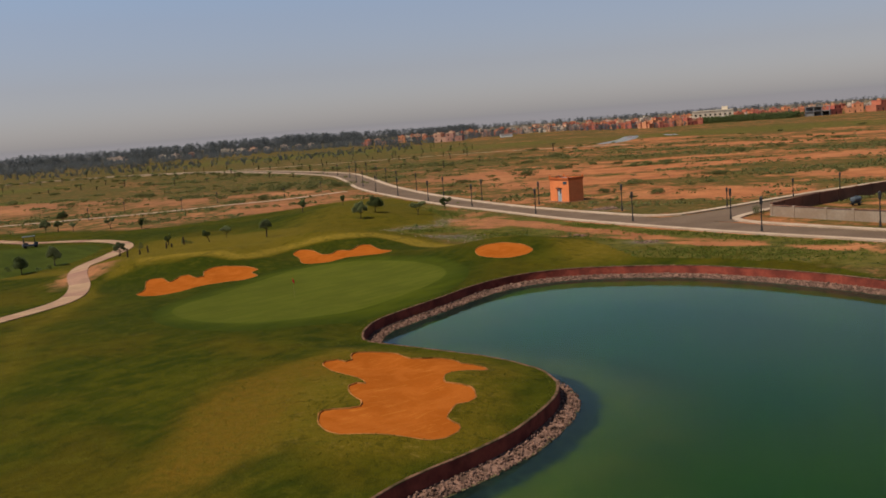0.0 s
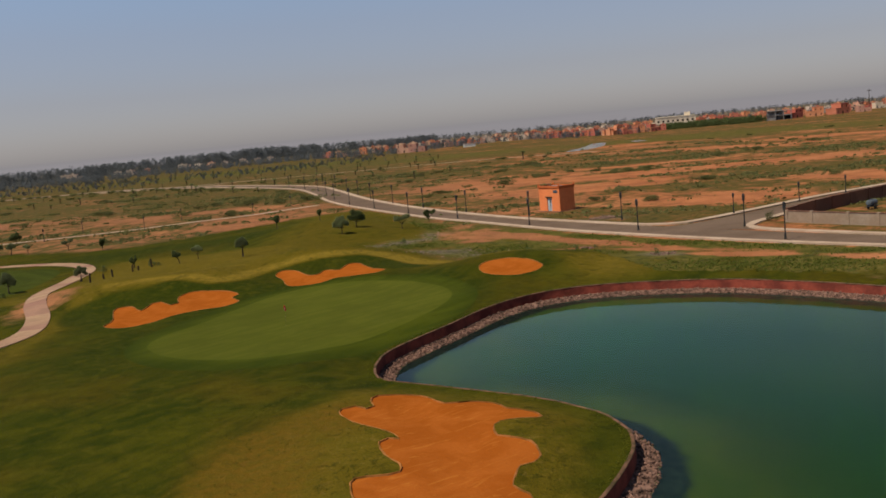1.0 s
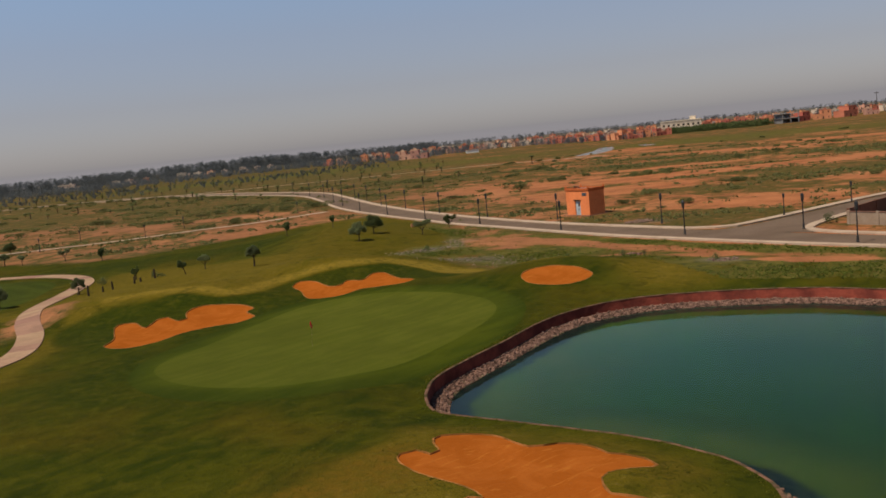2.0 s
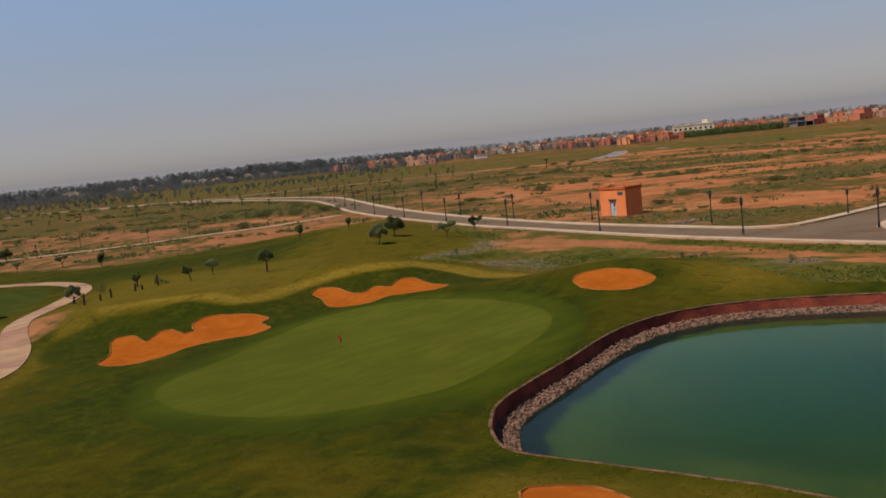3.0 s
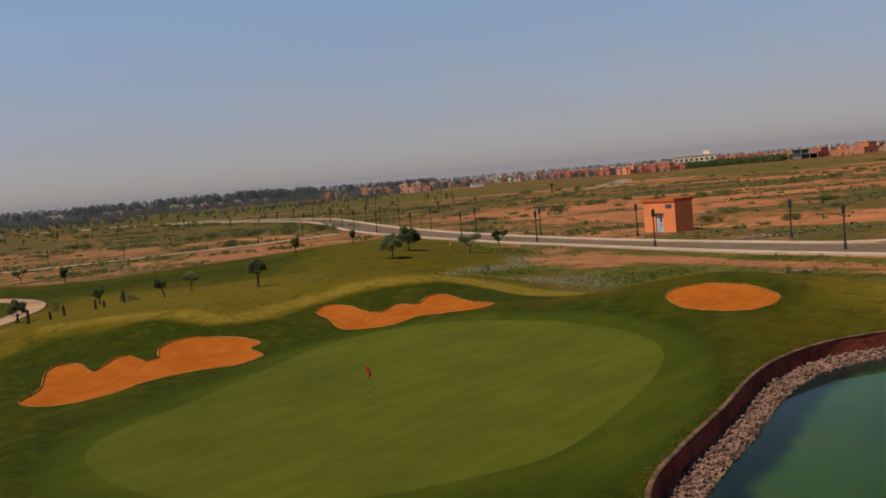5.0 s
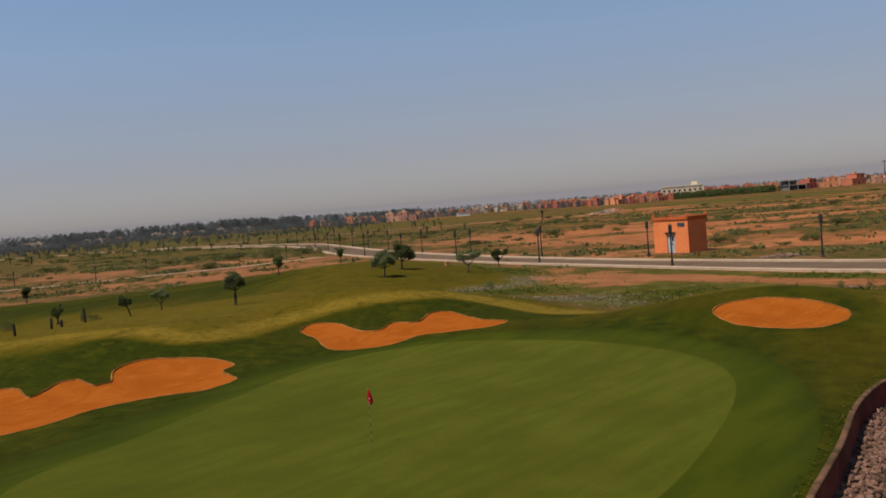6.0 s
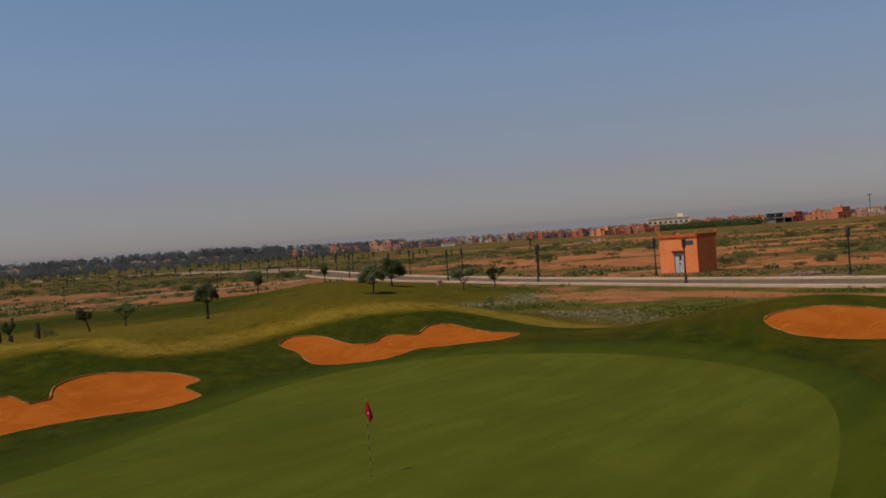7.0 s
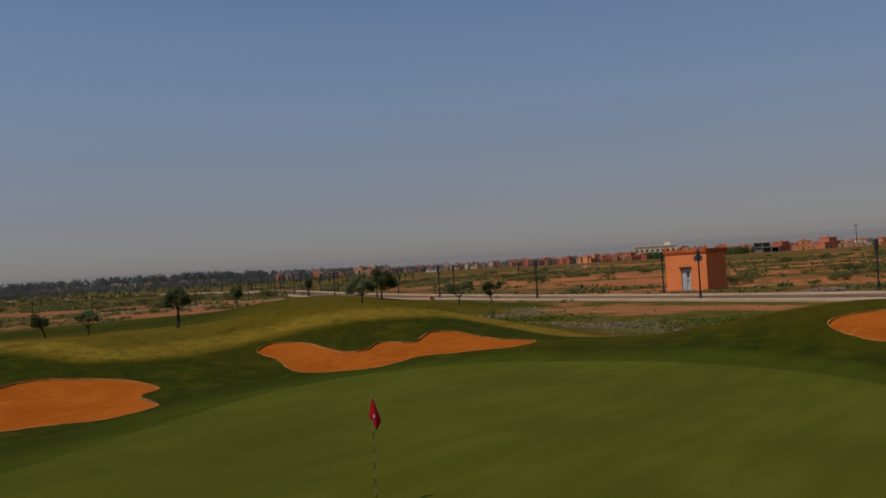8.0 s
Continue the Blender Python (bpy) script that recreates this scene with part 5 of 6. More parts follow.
for p in curve_through(NEARKERB[18:23], 2.6):
    if rng.random() < 0.8:
        hedging.append((p[0] - rng.uniform(2.5, 9.0), p[1] - rng.uniform(3.0, 14.0), rng.uniform(0.45, 1.05)))
put(bush(15, 3.0, 1.5, SCRUB, "dark roadside scrub on the far field", "scrub on the plain", "scrub_bush"), hedging)


def palm(seed, tall):
    rng = np.random.default_rng(seed)
    t = thing("young_palm", Matrix(), "young date palm with a thin trunk and short fronds", "palm tree", "young palms on the far field")
    bm = bmesh.new()
    tube(bm, (0, 0, -0.2), (0.05, 0, tall * 0.55), 0.15, 0.13, 7)
    tube(bm, (0.05, 0, tall * 0.55), (0.0, 0, tall), 0.13, 0.16, 7)
    part("trunk", bm, BARK, t)
    vs, fs = [], []
    for k in range(22):
        a, lift, ln = 2.4 * k, rng.uniform(0.2, 1.5), rng.uniform(0.7, 1.1)
        pts = [Vector((math.cos(a) * ln * u, math.sin(a) * ln * u, tall + ln * (math.sin(lift) * u - 0.75 * u * u))) for u in (0, 0.3, 0.6, 0.85, 1)]
        side = Vector((-math.sin(a), math.cos(a), 0))
        for i, p in enumerate(pts):
            w = (0.03, 0.14, 0.16, 0.1, 0.01)[i]
            vs += [p - side * w - Vector((0, 0, w * 0.5)), p, p + side * w - Vector((0, 0, w * 0.5))]
        b0 = k * 15
        for i in range(4):
            q = b0 + 3 * i
            fs += [(q, q + 1, q + 4, q + 3), (q + 1, q + 2, q + 5, q + 4)]
    part("fronds", mesh_of("fronds", vs, fs, PALMLEAF), None, t)
    return t


rng = np.random.default_rng(31)
grove = []
for row in range(10):
    for k in range(24):
        x = -235 + 10.5 * k + rng.uniform(-4, 4)
        y = 312 + 30 * row - 0.22 * x + rng.uniform(-9, 9)
        if away(np.array([x]), np.array([y]), np.array(NEARKERB), False)[0] > 7 and rng.random() < 0.8:
            grove.append((x, y, rng.uniform(0.7, 1.25)))
put(palm(1, 2.0), grove[::2] + [(40.6, 376.0, 1.5)])
put(palm(2, 1.4), grove[1::2])


def forest(name, line, depth, count, tall, seed, label, mat, end=1.0, cards=20, leaf=0.06):
    """Far woods: many ragged crowns of leaf sprays in one mesh."""
    rng = np.random.default_rng(seed)
    path = curve_through(line, 15)
    V, F, k = [], [], 0
    for _ in range(count):
        i = rng.integers(0, len(path))
        x, y = path[i] + rng.uniform(-12, 12, 2) + np.array([0, rng.uniform(0, depth)])
        h = tall * (1 + (end - 1) * i / len(path)) * rng.uniform(0.68, 1.1) * (0.92 + 0.12 * math.sin(i * 0.21) * math.sin(i * 0.047 + 2))
        w = h * rng.uniform(0.24, 0.42)
        cs = [(x + rng.normal() * w * 0.55, y + rng.normal() * w * 0.5, 1 + h * u) for u in np.linspace(0.03, 0.92, 8)]
        vs, fs = leaf_cards(rng, cs, [w * rng.uniform(0.6, 1.0) * (1.15 - 0.5 * u) for u in np.linspace(0.1, 1, 8)], cards, h * leaf, 1.0, 0.9)
        V.append(vs), F.append(fs + k)
        k += len(vs)
    return tagged(new(name, mesh_of(name, np.concatenate(V), np.concatenate(F).tolist(), mat)), label, "woods", kind="stuff")


forest("far_woods", [(-900.0, 760.0), (-640.0, 800.0), (-460.0, 880.0), (-300.0, 1020.0), (-120.0, 1180.0), (20.0, 1260.0)], 75, 1250, 15.5, 41, "long belt of tall trees along the horizon, greyed for haze", FARLEAF, 0.72, 56, 0.03)
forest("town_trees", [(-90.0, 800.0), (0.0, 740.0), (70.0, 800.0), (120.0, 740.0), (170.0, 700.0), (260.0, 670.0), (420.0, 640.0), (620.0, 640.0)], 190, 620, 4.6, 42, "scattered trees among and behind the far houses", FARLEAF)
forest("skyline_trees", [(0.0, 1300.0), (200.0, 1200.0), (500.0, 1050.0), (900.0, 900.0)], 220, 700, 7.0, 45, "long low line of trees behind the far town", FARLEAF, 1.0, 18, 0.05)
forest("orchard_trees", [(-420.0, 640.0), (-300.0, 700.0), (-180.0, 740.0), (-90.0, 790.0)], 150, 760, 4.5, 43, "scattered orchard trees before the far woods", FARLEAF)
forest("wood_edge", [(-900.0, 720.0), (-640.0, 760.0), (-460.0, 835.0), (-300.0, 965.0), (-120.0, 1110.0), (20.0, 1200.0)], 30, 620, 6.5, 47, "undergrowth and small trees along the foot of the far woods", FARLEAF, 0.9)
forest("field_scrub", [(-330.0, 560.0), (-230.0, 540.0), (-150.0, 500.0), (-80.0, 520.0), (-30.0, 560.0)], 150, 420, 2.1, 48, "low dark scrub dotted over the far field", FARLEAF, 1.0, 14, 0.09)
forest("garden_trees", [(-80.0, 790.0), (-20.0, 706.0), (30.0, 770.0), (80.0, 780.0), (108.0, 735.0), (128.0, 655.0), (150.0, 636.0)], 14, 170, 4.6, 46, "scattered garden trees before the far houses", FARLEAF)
forest("hedge", [(186.0, 660.0), (204.0, 648.0), (222.0, 634.0)], 5, 420, 4.4, 44, "long clipped dark hedge before the far houses", DARKLEAF)


# ---- the far town ----
def house(seed, w, d, h, mat, label, group):
    rng = np.random.default_rng(seed)
    t = thing("house", Matrix(), label, "house", group)
    up_w = w * rng.uniform(0.45, 0.7)
    off = rng.choice([-1, 1]) * (w - up_w) / 2
    bm = bmesh.new()
    box(bm, -w / 2, w / 2, -d / 2, d / 2, -0.5, h * 0.55)
    box(bm, off - up_w / 2, off + up_w / 2, -d / 2 + 0.8, d / 2, h * 0.55, h)
    part("wall", bm, mat, t)
    for x0, x1, y0, z in ((-w / 2, w / 2, -d / 2, h * 0.55), (off - up_w / 2, off + up_w / 2, -d / 2 + 0.8, h)):
        ring = [(x0 - 0.1, d / 2), (x0 - 0.1, y0 - 0.1), (x1 + 0.1, y0 - 0.1), (x1 + 0.1, d / 2), (x1 - 0.2, d / 2), (x1 - 0.2, y0 + 0.2), (x0 + 0.2, y0 + 0.2), (x0 + 0.2, d / 2)]
        vs = [(x, y, z + u) for u in (0.003, 0.6) for x, y in ring]
        fs = [(i, (i + 1) % 8, 8 + (i + 1) % 8, 8 + i) for i in range(8)]
        fs += [(8, 9, 14, 15), (9, 10, 13, 14), (10, 11, 12, 13)]
        part("parapet", mesh_of("parapet", vs, fs, mat), None, t)
    bm = bmesh.new()
    box(bm, off - up_w / 2 + 0.2, off + up_w / 2 - 0.2, -d / 2 + 1.0, d / 2 - 0.1, h + 0.004, h + 0.1)
    roof = part("roof", bm, CONCRETE, t)
    bm = bmesh.new()
    box(bm, off - 0.9, off + 0.9, 0.0, 2.0, h + 0.1, h + 1.8)
    part("stair_tower", bm, mat, roof)
    k = max(2, int(w / 3.6))
    for i in range(k):
        x = -w / 2 + w * (i + 0.5) / k
        bm = bmesh.new()
        box(bm, x - 0.4, x + 0.4, -d / 2 - 0.03, -d / 2 + 0.1, 1.1, 2.3)
        part("window", bm, DARK, t)
        if abs(x - off) < up_w / 2 - 0.7:
            bm = bmesh.new()
            box(bm, x - 0.45, x + 0.45, -d / 2 + 0.77, -d / 2 + 0.9, h * 0.55 + 1.0, h - 0.8)
            part("window", bm, DARK, t)
    bm = bmesh.new()
    box(bm, -0.6, 0.6, -d / 2 - 0.05, -d / 2 - 0.031, 0, 2.2)
    part("door", bm, TIMBER, t)
    return t


MODELS = [house(s, w, d, h, mat, lab, "houses of the far town") for s, w, d, h, mat, lab in (
    (1, 13, 10, 7.2, ORANGEHOUSE, "two-storey orange-red terrace house with roof terrace"),
    (2, 11, 9, 6.6, ORANGEHOUSE, "orange-red house with stepped flat roofs"),
    (3, 14, 10, 6.8, PINKHOUSE, "salmon villa with flat roofs among trees"),
    (4, 12, 9, 6.2, PINKHOUSE, "low salmon house with a roof terrace"),
    (5, 15, 10, 6.6, CREAMHOUSE, "cream villa with flat roofs"))]
rng = np.random.default_rng(51)
sites = []
# rows of houses: plan line, gap, kinds, least and most size
near_rows = [([(104.0, 760.0), (132.0, 700.0), (135.0, 650.0), (158.0, 645.0), (172.0, 668.0)], 7.0, (0, 1, 0, 2), 0.5, 0.7),
             ([(205.0, 690.0), (222.0, 664.0), (240.0, 646.0)], 7.5, (0, 1), 0.65, 0.85),
             ([(262.0, 646.0), (274.0, 648.0), (288.0, 645.0)], 9.0, (0, 0, 1), 0.8, 0.95),
             ([(-76.0, 805.0), (-60.0, 803.0), (-44.0, 808.0)], 10, (2, 0, 3), 0.6, 0.8),
             ([(-10.0, 716.0), (4.0, 715.0)], 8, (2, 3, 2), 0.85, 1.0)]
back_rows = [([(30.0, 800.0), (75.0, 803.0), (104.0, 780.0)], 8, (2, 4, 3, 1, 4, 0), 0.45, 0.65),
             ([(-40.0, 880.0), (60.0, 880.0), (150.0, 800.0), (260.0, 740.0), (400.0, 700.0)], 8, (0, 2, 4, 0, 1), 0.45, 0.7),
             ([(-40.0, 960.0), (90.0, 960.0), (200.0, 860.0), (330.0, 800.0), (560.0, 740.0)], 9, (0, 2, 3, 0, 1, 4), 0.5, 0.75),
             ([(310.0, 640.0), (370.0, 620.0), (480.0, 600.0)], 30, (2, 0, 3), 0.6, 0.8),
             ([(-320.0, 880.0), (-315.0, 881.0)], 9, (4, 4), 0.74, 0.8),
             ([(-272.0, 888.0), (-250.0, 892.0)], 11, (3, 4, 4), 0.6, 0.74), ([(-216.0, 890.0), (-212.0, 891.0)], 8, (4, 4), 0.68, 0.76),
             ([(-203.0, 905.0), (-142.0, 925.0)], 12, (4, 3, 4), 0.55, 0.7)]
for line, gap, kinds, lo, hi in near_rows + back_rows:
    for p in curve_through(line, gap):
        sites.append((p[0] + rng.uniform(-3, 3), p[1] + rng.uniform(-6, 6), rng.choice(kinds), rng.uniform(lo, hi)))
used = set()
for x, y, k, s in sites:
    m = pose(x, y, 1.0, 0, 0, rng.uniform(-25, 25))
    ob = copy_thing(MODELS[k], m) if k in used else MODELS[k]
    used.add(k)
    ob.matrix_basis = m @ Matrix.Scale(s, 4)


def apartment():
    t = thing("apartment_house", pose(188, 677, 1.0, 0, 0, -20), "long cream two-storey building with dark openings, unfinished", "apartment house")
    bm = bmesh.new()
    W, D = 27.0, 10.0
    for k in range(9):
        x = -W / 2 + k * W / 8
        box(bm, x - 0.5, x + 0.5, -D / 2, -D / 2 + 0.25, 0, 8.2)
    box(bm, -W / 2, W / 2, -D / 2 + 0.25, D / 2, 0, 8.2)
    for z in (0.0, 3.4, 7.4):
        for k in range(8):
            x = -W / 2 + k * W / 8
            box(bm, x + 0.5, x + W / 8 - 0.5, -D / 2, -D / 2 + 0.25, z, z + 1.1)
    part("wall", bm, CREAMHOUSE, t)
    for z in (1.1, 4.5):
        for k in range(8):
            x = -W / 2 + k * W / 8
            bm = bmesh.new()
            box(bm, x + 0.95, x + W / 8 - 0.95, -D / 2 + 0.15, -D / 2 + 0.24, z + 0.3, z + 1.7)
            part("window", bm, DARK, t)
    bm = bmesh.new()
    box(bm, -W / 2 - 0.3, W / 2 + 0.3, -D / 2 - 0.3, D / 2 + 0.3, 8.2, 8.7)
    part("roof", bm, CREAMHOUSE, t)
    bm = bmesh.new()
    box(bm, 6, 10, -2, 2, 8.7, 11.0)
    part("stair_tower", bm, CREAMHOUSE, t)


def shell_house():
    t = thing("unfinished_house", pose(246, 634, 1.0, 0, 0, -25), "grey concrete house shell with open floors, under construction", "house")
    for z in (3.0, 6.0):
        bm = bmesh.new()
        box(bm, -8, 8, -5, 5, z, z + 0.35)
        part("floor_slab", bm, CONCRETE, t)
    for z in (0, 3.35):
        for x in (-7.7, -2.6, 2.6, 7.3):
            bm = bmesh.new()
            box(bm, x, x + 0.45, -4.8, -4.35, z - 0.3, z + 3.0 - (0.35 if z else 0))
            part("column", bm, CONCRETE, t)
    bm = bmesh.new()
    box(bm, -7.8, 7.8, 1.0, 4.8, -0.3, 2.997)
    box(bm, -7.8, 2.0, 0.0, 4.8, 3.353, 5.997)
    box(bm, -7.8, -2.2, -4.3, 0.997, -0.3, 2.997)
    part("wall", bm, CONCRETE, t)
    bm = bmesh.new()
    box(bm, 2.7, 7.2, 0.9, 0.99, 0.2, 2.6)
    part("window", bm, DARK, t)


apartment()
shell_house()


def mast(x, y, tall):
    t = thing("power_mast", pose(x, y, 1.0), "tall thin power mast with a cross arm far off", "mast", "far power masts")
    bm = bmesh.new()
    tube(bm, (0, 0, 0), (0, 0, tall), 0.28, 0.16, 6)
    part("pole", bm, TIMBER, t)
    bm = bmesh.new()
    box(bm, -1.6, 1.6, -0.15, 0.15, tall - 1.3, tall - 0.9)
    part("cross_arm", bm, TIMBER, t)


mast(318.0, 655.0, 15)
mast(282.0, 520.0, 13)

# ---- small things ----
for label, pts in (("narrow pale pond on the far plain", [(64.0, 412.0), (74.0, 416.0), (88.0, 450.0), (98.0, 495.0), (92.0, 497.0), (80.0, 455.0), (68.0, 425.0)]),
                   ("small pale pond on the far plain", [(106.0, 458.0), (111.0, 460.0), (113.0, 480.0), (108.0, 482.0)])):
    pond = curve_through(pts, 3.0, True)
    tagged(new("far_pond", mesh_of("far_pond", np.column_stack([pond, np.full(len(pond), 1.06)]), [tuple(range(len(pond)))], WATER)), label, "water", kind="structure")
FARTRACK = curve_through([(-150.0, 446.0), (-90.0, 430.0), (-40.0, 423.0), (12.0, 419.0), (45.0, 404.0), (72.0, 386.0)], 4.0)
NRF = outward(FARTRACK, False)
tagged(strip("far_track", FARTRACK[::3] - 1.6 * NRF[::3], FARTRACK[::3] + 1.6 * NRF[::3], 0.05, TRACK, 60), "pale earth track across the far field", "track", kind="structure")


def shed():
    t = thing("white_shed", pose(41.0, 716.0, 1.0, 0, 0, 5), "long low white shed at the edge of the far town", "shed")
    bm = bmesh.new()
    box(bm, -4.5, 4.5, -2, 2, -0.2, 2.2)
    part("wall", bm, WHITE, t)
    bm = bmesh.new()
    box(bm, -4.8, 4.8, -2.3, 2.3, 2.2, 2.45)
    part("roof", bm, CREAMHOUSE, t)


shed()


def stakes():
    for k, (x, y, h) in enumerate(((-42.6, 120.5, 1.2), (-41.8, 123.0, 0.7), (-41.2, 124.5, 1.0), (-39.6, 127.5, 0.9), (-39.1, 128.3, 0.6), (-37.9, 130.2, 1.2))):
        bm = bmesh.new()
        turned(bm, [(0.11, -0.2), (0.12, h * 0.5), (0.10, h - 0.08), (0.04, h)], 7)
        me = bpy.data.meshes.new("timber_stake")
        bm.to_mesh(me)
        bm.free()
        me.materials.append(TIMBER)
        ob = tagged(new("timber_stake", me), "dark upright timber stake in the grass", "stake", "stakes along the mound")
        ob.matrix_basis = pose(x, y, at(x, y), 2 * math.sin(k), 3 * math.cos(2 * k), 0)


stakes()


def cabinet():
    t = thing("utility_cabinet", pose(-6.6, 161.6, at(-6.6, 161.6), 0, 0, 20) @ Matrix.Scale(0.62, 4), "small orange-beige utility cabinet beside the road", "cabinet")
    bm = bmesh.new()
    box(bm, -0.4, 0.4, -0.22, 0.22, -0.1, 0.75, 0.02)
    part("body", bm, HUTPALE, t)
    bm = bmesh.new()
    box(bm, -0.45, 0.45, -0.27, 0.27, 0.75, 0.82, 0.02)
    part("lid", bm, HUTPALE, t)
    bm = bmesh.new()
    box(bm, -0.3, 0.3, -0.25, -0.223, 0.05, 0.65)
    part("door", bm, HUTPALE, t)


cabinet()

def golf_cart():
    t = thing("golf_cart", pose(-67.2, 146.0, at(-67.2, 146.0), 0, 0, 30), "small grey-blue golf cart parked on the cart path", "golf cart")
    bm = bmesh.new()
    box(bm, -1.15, 1.15, -0.55, 0.55, 0.28, 0.5, 0.05)
    box(bm, 0.6, 1.15, -0.5, 0.5, 0.5, 0.85, 0.08)
    box(bm, -1.1, -0.35, -0.52, 0.52, 0.5, 0.72, 0.04)
    part("body", bm, CARTBLUE, t)
    bm = bmesh.new()
    box(bm, -0.85, -0.3, -0.5, 0.5, 0.72, 0.84, 0.04)
    box(bm, -0.95, -0.82, -0.5, 0.5, 0.84, 1.25, 0.04)
    part("seat", bm, DARK, t, "dark bench seat")
    bm = bmesh.new()
    box(bm, -1.05, 0.85, -0.6, 0.6, 1.78, 1.86, 0.03)
    part("roof", bm, CARTBLUE, t)
    for x, lean in ((-0.95, 0.05), (0.85, -0.2)):
        for y in (-0.5, 0.5):
            bm = bmesh.new()
            tube(bm, (x, y, 0.6), (x + lean, y, 1.8), 0.025, 0.025, 6)
            part("post", bm, IRON, t)
    for x in (-0.75, 0.8):
        for y in (-0.52, 0.52):
            bm = bmesh.new()
            turned(bm, [(0.14, -0.09), (0.22, -0.07), (0.22, 0.07), (0.14, 0.09)], 12)
            bmesh.ops.transform(bm, verts=bm.verts, matrix=Matrix.Translation((x, y, 0.22)) @ Matrix.Rotation(math.pi / 2, 4, "X"))
            part("wheel", bm, DARK, t, "black rubber wheel")


golf_cart()

# wild growth: tufts of weeds on the verge and the plain, a drift of mauve thistles among stones
def tufts(name, places, mat, cards, label, category, flatten=0.6, leaf=0.3):
    """Low tufts at x, y, radius in one mesh."""
    rng = np.random.default_rng(len(places))
    p = np.array(places)
    z = height(p[:, 0], p[:, 1])
    cs = np.column_stack([p[:, 0], p[:, 1], z + 0.3 * flatten * p[:, 2]])
    V, F = [], []
    for k, (c, r) in enumerate(zip(cs, p[:, 2])):
        vs, fs = leaf_cards(rng, [c], [r], cards, leaf * r, flatten, 0.6)
        V.append(vs), F.append(fs + k * cards * 4)
    return tagged(new(name, mesh_of(name, np.concatenate(V), np.concatenate(F).tolist(), mat)), label, category, kind="stuff")


def clear_of_works(x, y):
    """Off the roads, the track, the hut, the course and the walled plot."""
    gap = np.min([away(x, y, np.array(p), False) for p in (NEARKERB, FARKERB, SIDE_L, SIDE_R)], axis=0)
    return (gap > 2.6) & (away(x, y, TRACKLINE, False) > 3.0) & ~inside(x, y, COURSE) & (np.hypot(x - 20, y - 156.5) > 5)


rng = np.random.default_rng(71)
near_weeds = []
for px, py, rx, ry, turn in VERGEGREEN:
    n = int(26 * rx * ry)
    u, v = rng.normal(0, 0.62 * rx, n), rng.normal(0, 0.62 * ry, n)
    c, q = math.cos(radians(turn)), math.sin(radians(turn))
    near_weeds.append(np.stack([px + u * c - v * q, py + u * q + v * c, rng.uniform(0.10, 0.30, n)], 1))
x, y = rng.uniform(-8, 44, 2600), rng.uniform(76, 172, 2600)
near_weeds.append(np.stack([x, y, rng.uniform(0.06, 0.2, 2600)], 1))
near_weeds = np.concatenate(near_weeds)
ok = inside(near_weeds[:, 0], near_weeds[:, 1], VERGE) & (away(near_weeds[:, 0], near_weeds[:, 1], np.array(NEARKERB), False) > 1.5) & (spread(near_weeds[:, 0], near_weeds[:, 1], VERGEBARE) < rng.uniform(0.1, 0.7, len(near_weeds)))
tufts("verge_weeds", near_weeds[ok], WEED, 12, "patchy green weeds on the clay verge above the lake", "weeds")

fringe = np.repeat(seen_shore, 9)
step = rng.random(len(fringe))[:, None]
fringe = SHORE[fringe] * (1 - step) + SHORE[(fringe + 1) % len(SHORE)] * step - nrm[fringe] * rng.uniform(0.02, 0.45, len(fringe))[:, None]
tufts("shore_grass", np.column_stack([fringe, rng.uniform(0.04, 0.13, len(fringe))]), RANKGRASS, 9, "ragged rough grass along the top of the lake wall", "grass")

x, y = rng.uniform(-15, 6, 9000), rng.uniform(37, 66, 9000)
clump = np.sin(0.9 * x + 1.3 * np.sin(0.7 * y)) + np.sin(1.1 * y + 1.7 * np.sin(0.5 * x)) + rng.normal(0, 0.5, 9000)
ok = ~inside(x, y, SHORE) & ~inside(x, y, BUNKERS[0]) & ~inside(x, y, COLLARLINE) & (away(x, y, SHORE) > 0.3) & (clump > 0.35) & (away(x, y, BUNKERS[0]) < rng.uniform(0, 9, 9000))
tufts("rough_grass", np.column_stack([x, y, rng.uniform(0.04, 0.11, 9000)])[ok], RANKGRASS, 8, "clumps of rough grass round the lakeside bunker", "grass", 0.5)

far_weeds = []
for k in range(250):
    px, py = rng.uniform(-120, 130), 140 + 230 * rng.random() ** 1.3
    n, reach = rng.integers(8, 52), rng.uniform(0.7, 4.2)
    far_weeds.append(np.stack([px + rng.normal(0, 1.3 * reach, n), py + rng.normal(0, reach, n), rng.uniform(0.22, 0.75, n) * (1 + py / 600)], 1))
for px, py, rx, ry, turn in HERB:
    n = int(6 * rx ** 0.7 * ry ** 0.7)
    far_weeds.append(np.stack([px + rng.normal(0, 0.6 * rx, n), py + rng.normal(0, 0.6 * ry, n), rng.uniform(0.25, 0.8, n)], 1))
far_weeds = np.concatenate(far_weeds)
ok = clear_of_works(far_weeds[:, 0], far_weeds[:, 1]) & ~inside(far_weeds[:, 0], far_weeds[:, 1], VERGE) & (far_weeds[:, 1] > 125) & (spread(far_weeds[:, 0], far_weeds[:, 1], BARE) < rng.uniform(0.2, 0.9, len(far_weeds)))
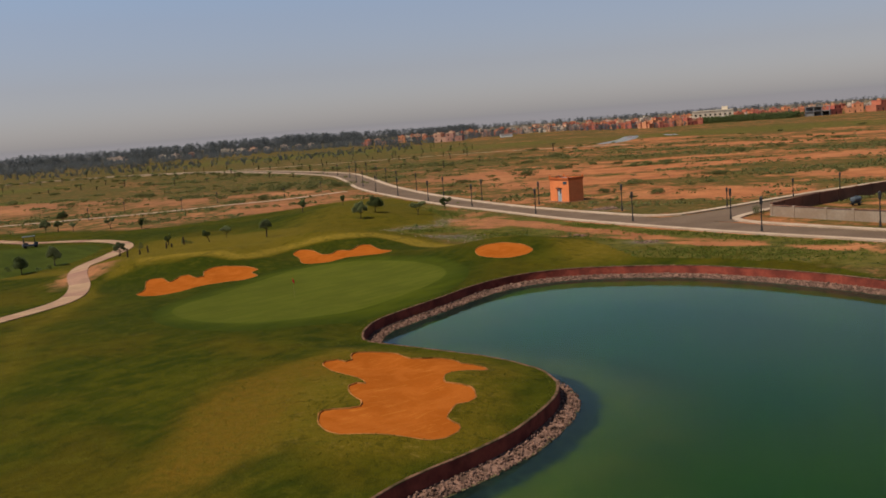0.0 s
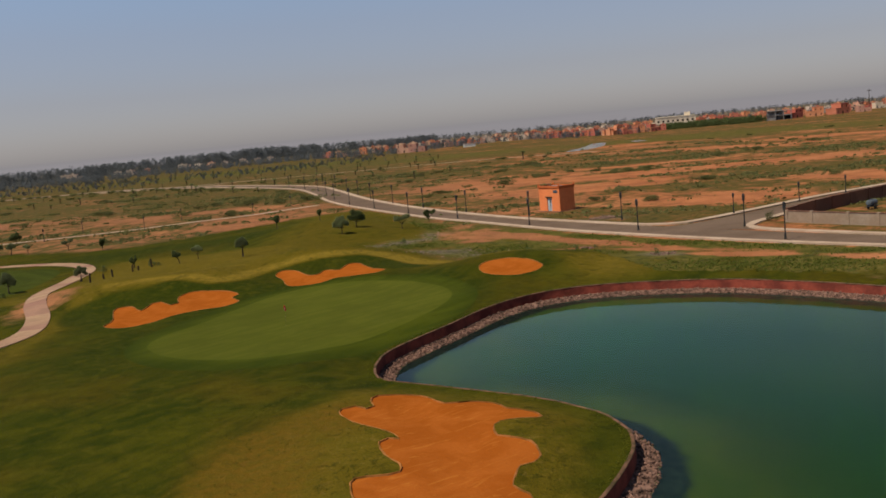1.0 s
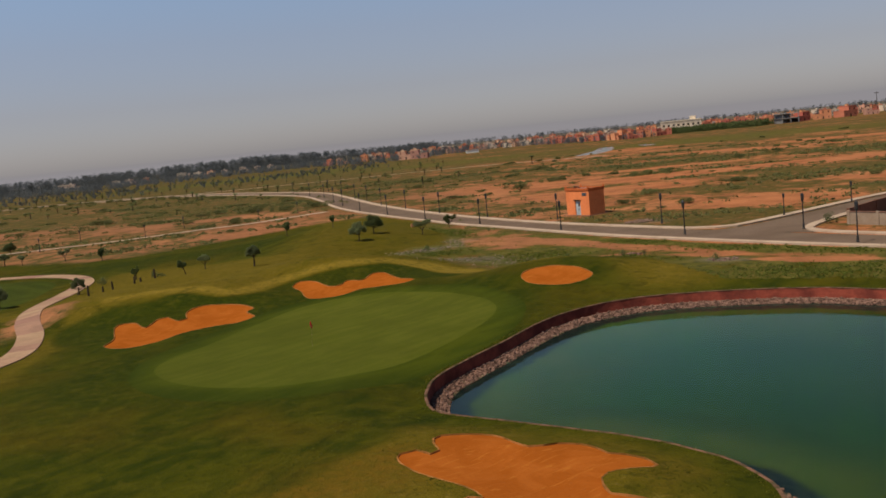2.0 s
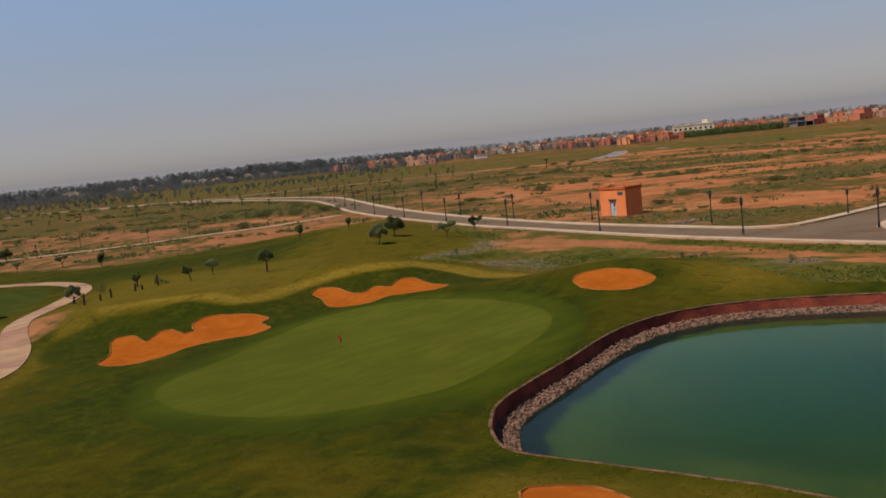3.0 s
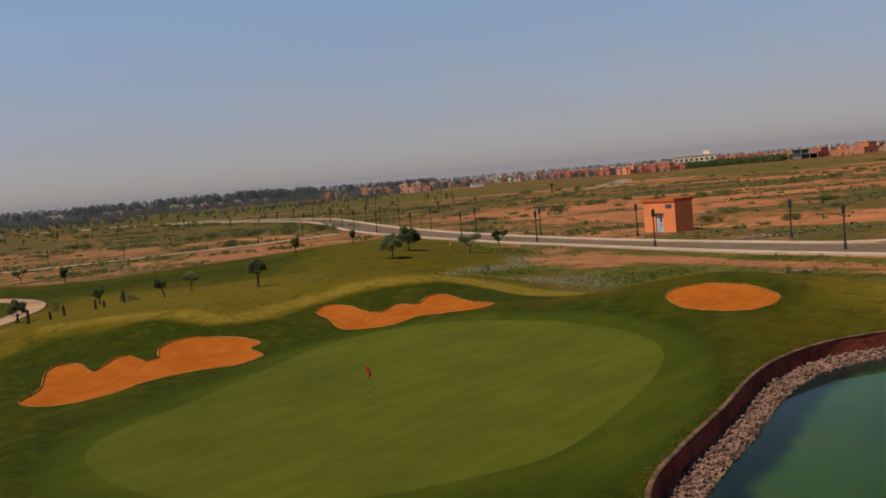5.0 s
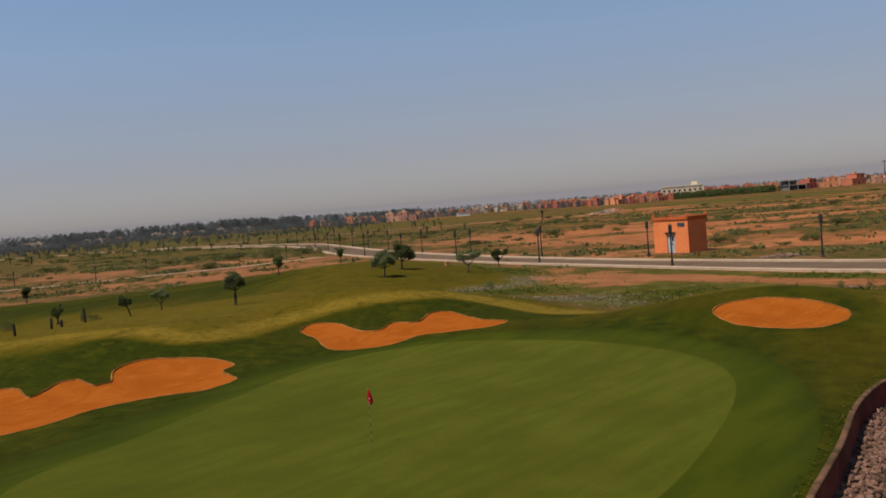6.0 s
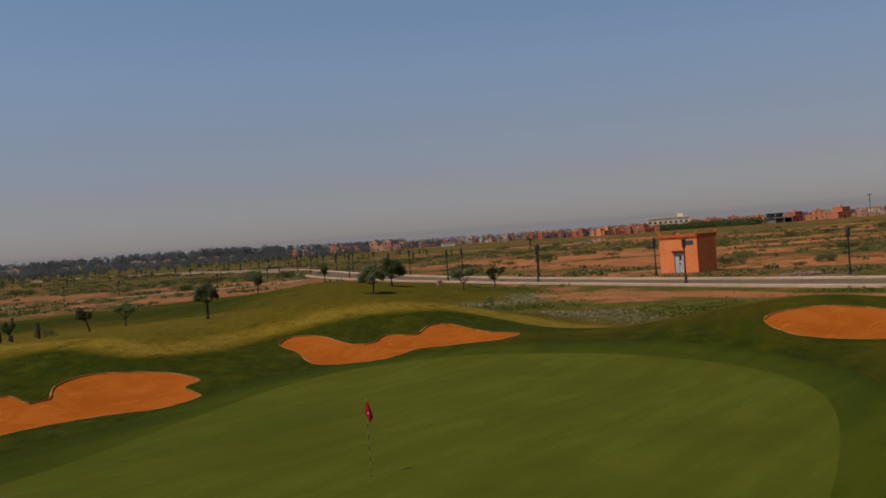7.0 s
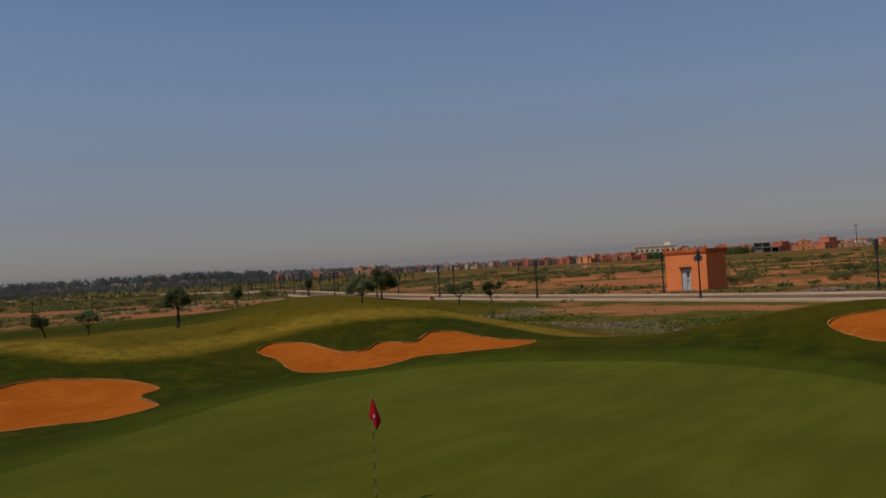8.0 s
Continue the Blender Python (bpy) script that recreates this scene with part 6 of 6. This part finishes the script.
tufts("plain_weeds", far_weeds[ok], SCRUB, 12, "low grey-green weeds scattered over the clay plain", "weeds", 0.36)

mauve = np.concatenate([np.column_stack([rng.normal(0.2, 1.8, 420), rng.normal(120.6, 0.6, 420)]), np.column_stack([rng.normal(-5.0, 2.4, 220), np.zeros(220)]),
                        np.column_stack([rng.normal(-1.4, 1.0, 70), rng.normal(138.0, 1.8, 70)]), np.column_stack([rng.normal(4.5, 2.0, 70), rng.normal(117.4, 0.7, 70)])])
strip_of = mauve[:, 1] == 0
mauve[strip_of, 1] = 131.8 + 0.5 * (mauve[strip_of, 0] + 5.0) + rng.normal(0, 0.8, strip_of.sum())
tufts("thistle_leaves", np.column_stack([mauve + rng.normal(0, 0.3, mauve.shape), rng.uniform(0.08, 0.18, len(mauve))]), WEED, 8, "dark green thistle leaves among stones", "weeds")
tufts("thistle_flowers", np.column_stack([mauve, rng.uniform(0.05, 0.13, len(mauve))]), MAUVE, 9, "drift of pale mauve thistle flowers and stones", "wild flowers", 1.3, 0.4)


def rubble(name, spot, reach, count, tall, mat, label):
    """A low heap of stones in one mesh."""
    r = np.random.default_rng(count)
    V, F = [], []
    for k in range(count):
        a, d = r.uniform(0, 2 * math.pi), r.random() ** 0.6
        size = r.uniform(0.06, 0.17)
        x, y = spot[0] + math.cos(a) * d * reach[0], spot[1] + math.sin(a) * d * reach[1]
        V.append(rock_shape(r) * size + np.array([x, y, at(x, y) + tall * (1 - d) + 0.3 * size]))
        F.append(ico_f + k * len(ico_v))
    return tagged(new(name, mesh_of(name, np.concatenate(V), np.concatenate(F).tolist(), mat)), label, "rubble", kind="stuff")


rubble("rubble_heap", (23.6, 139.6), (2.3, 1.3), 220, 0.28, GREYSTONE, "low heap of mauve grey rubble beyond the road")
rubble("rubble_heap", (15.2, 109.7), (1.2, 0.5), 60, 0.15, STONES, "pale pinkish stones on the verge")
rubble("rubble_heap", (21.5, 101.5), (1.6, 1.0), 40, 0.05, GREYSTONE, "scattered grey stones in weeds above the lake wall")
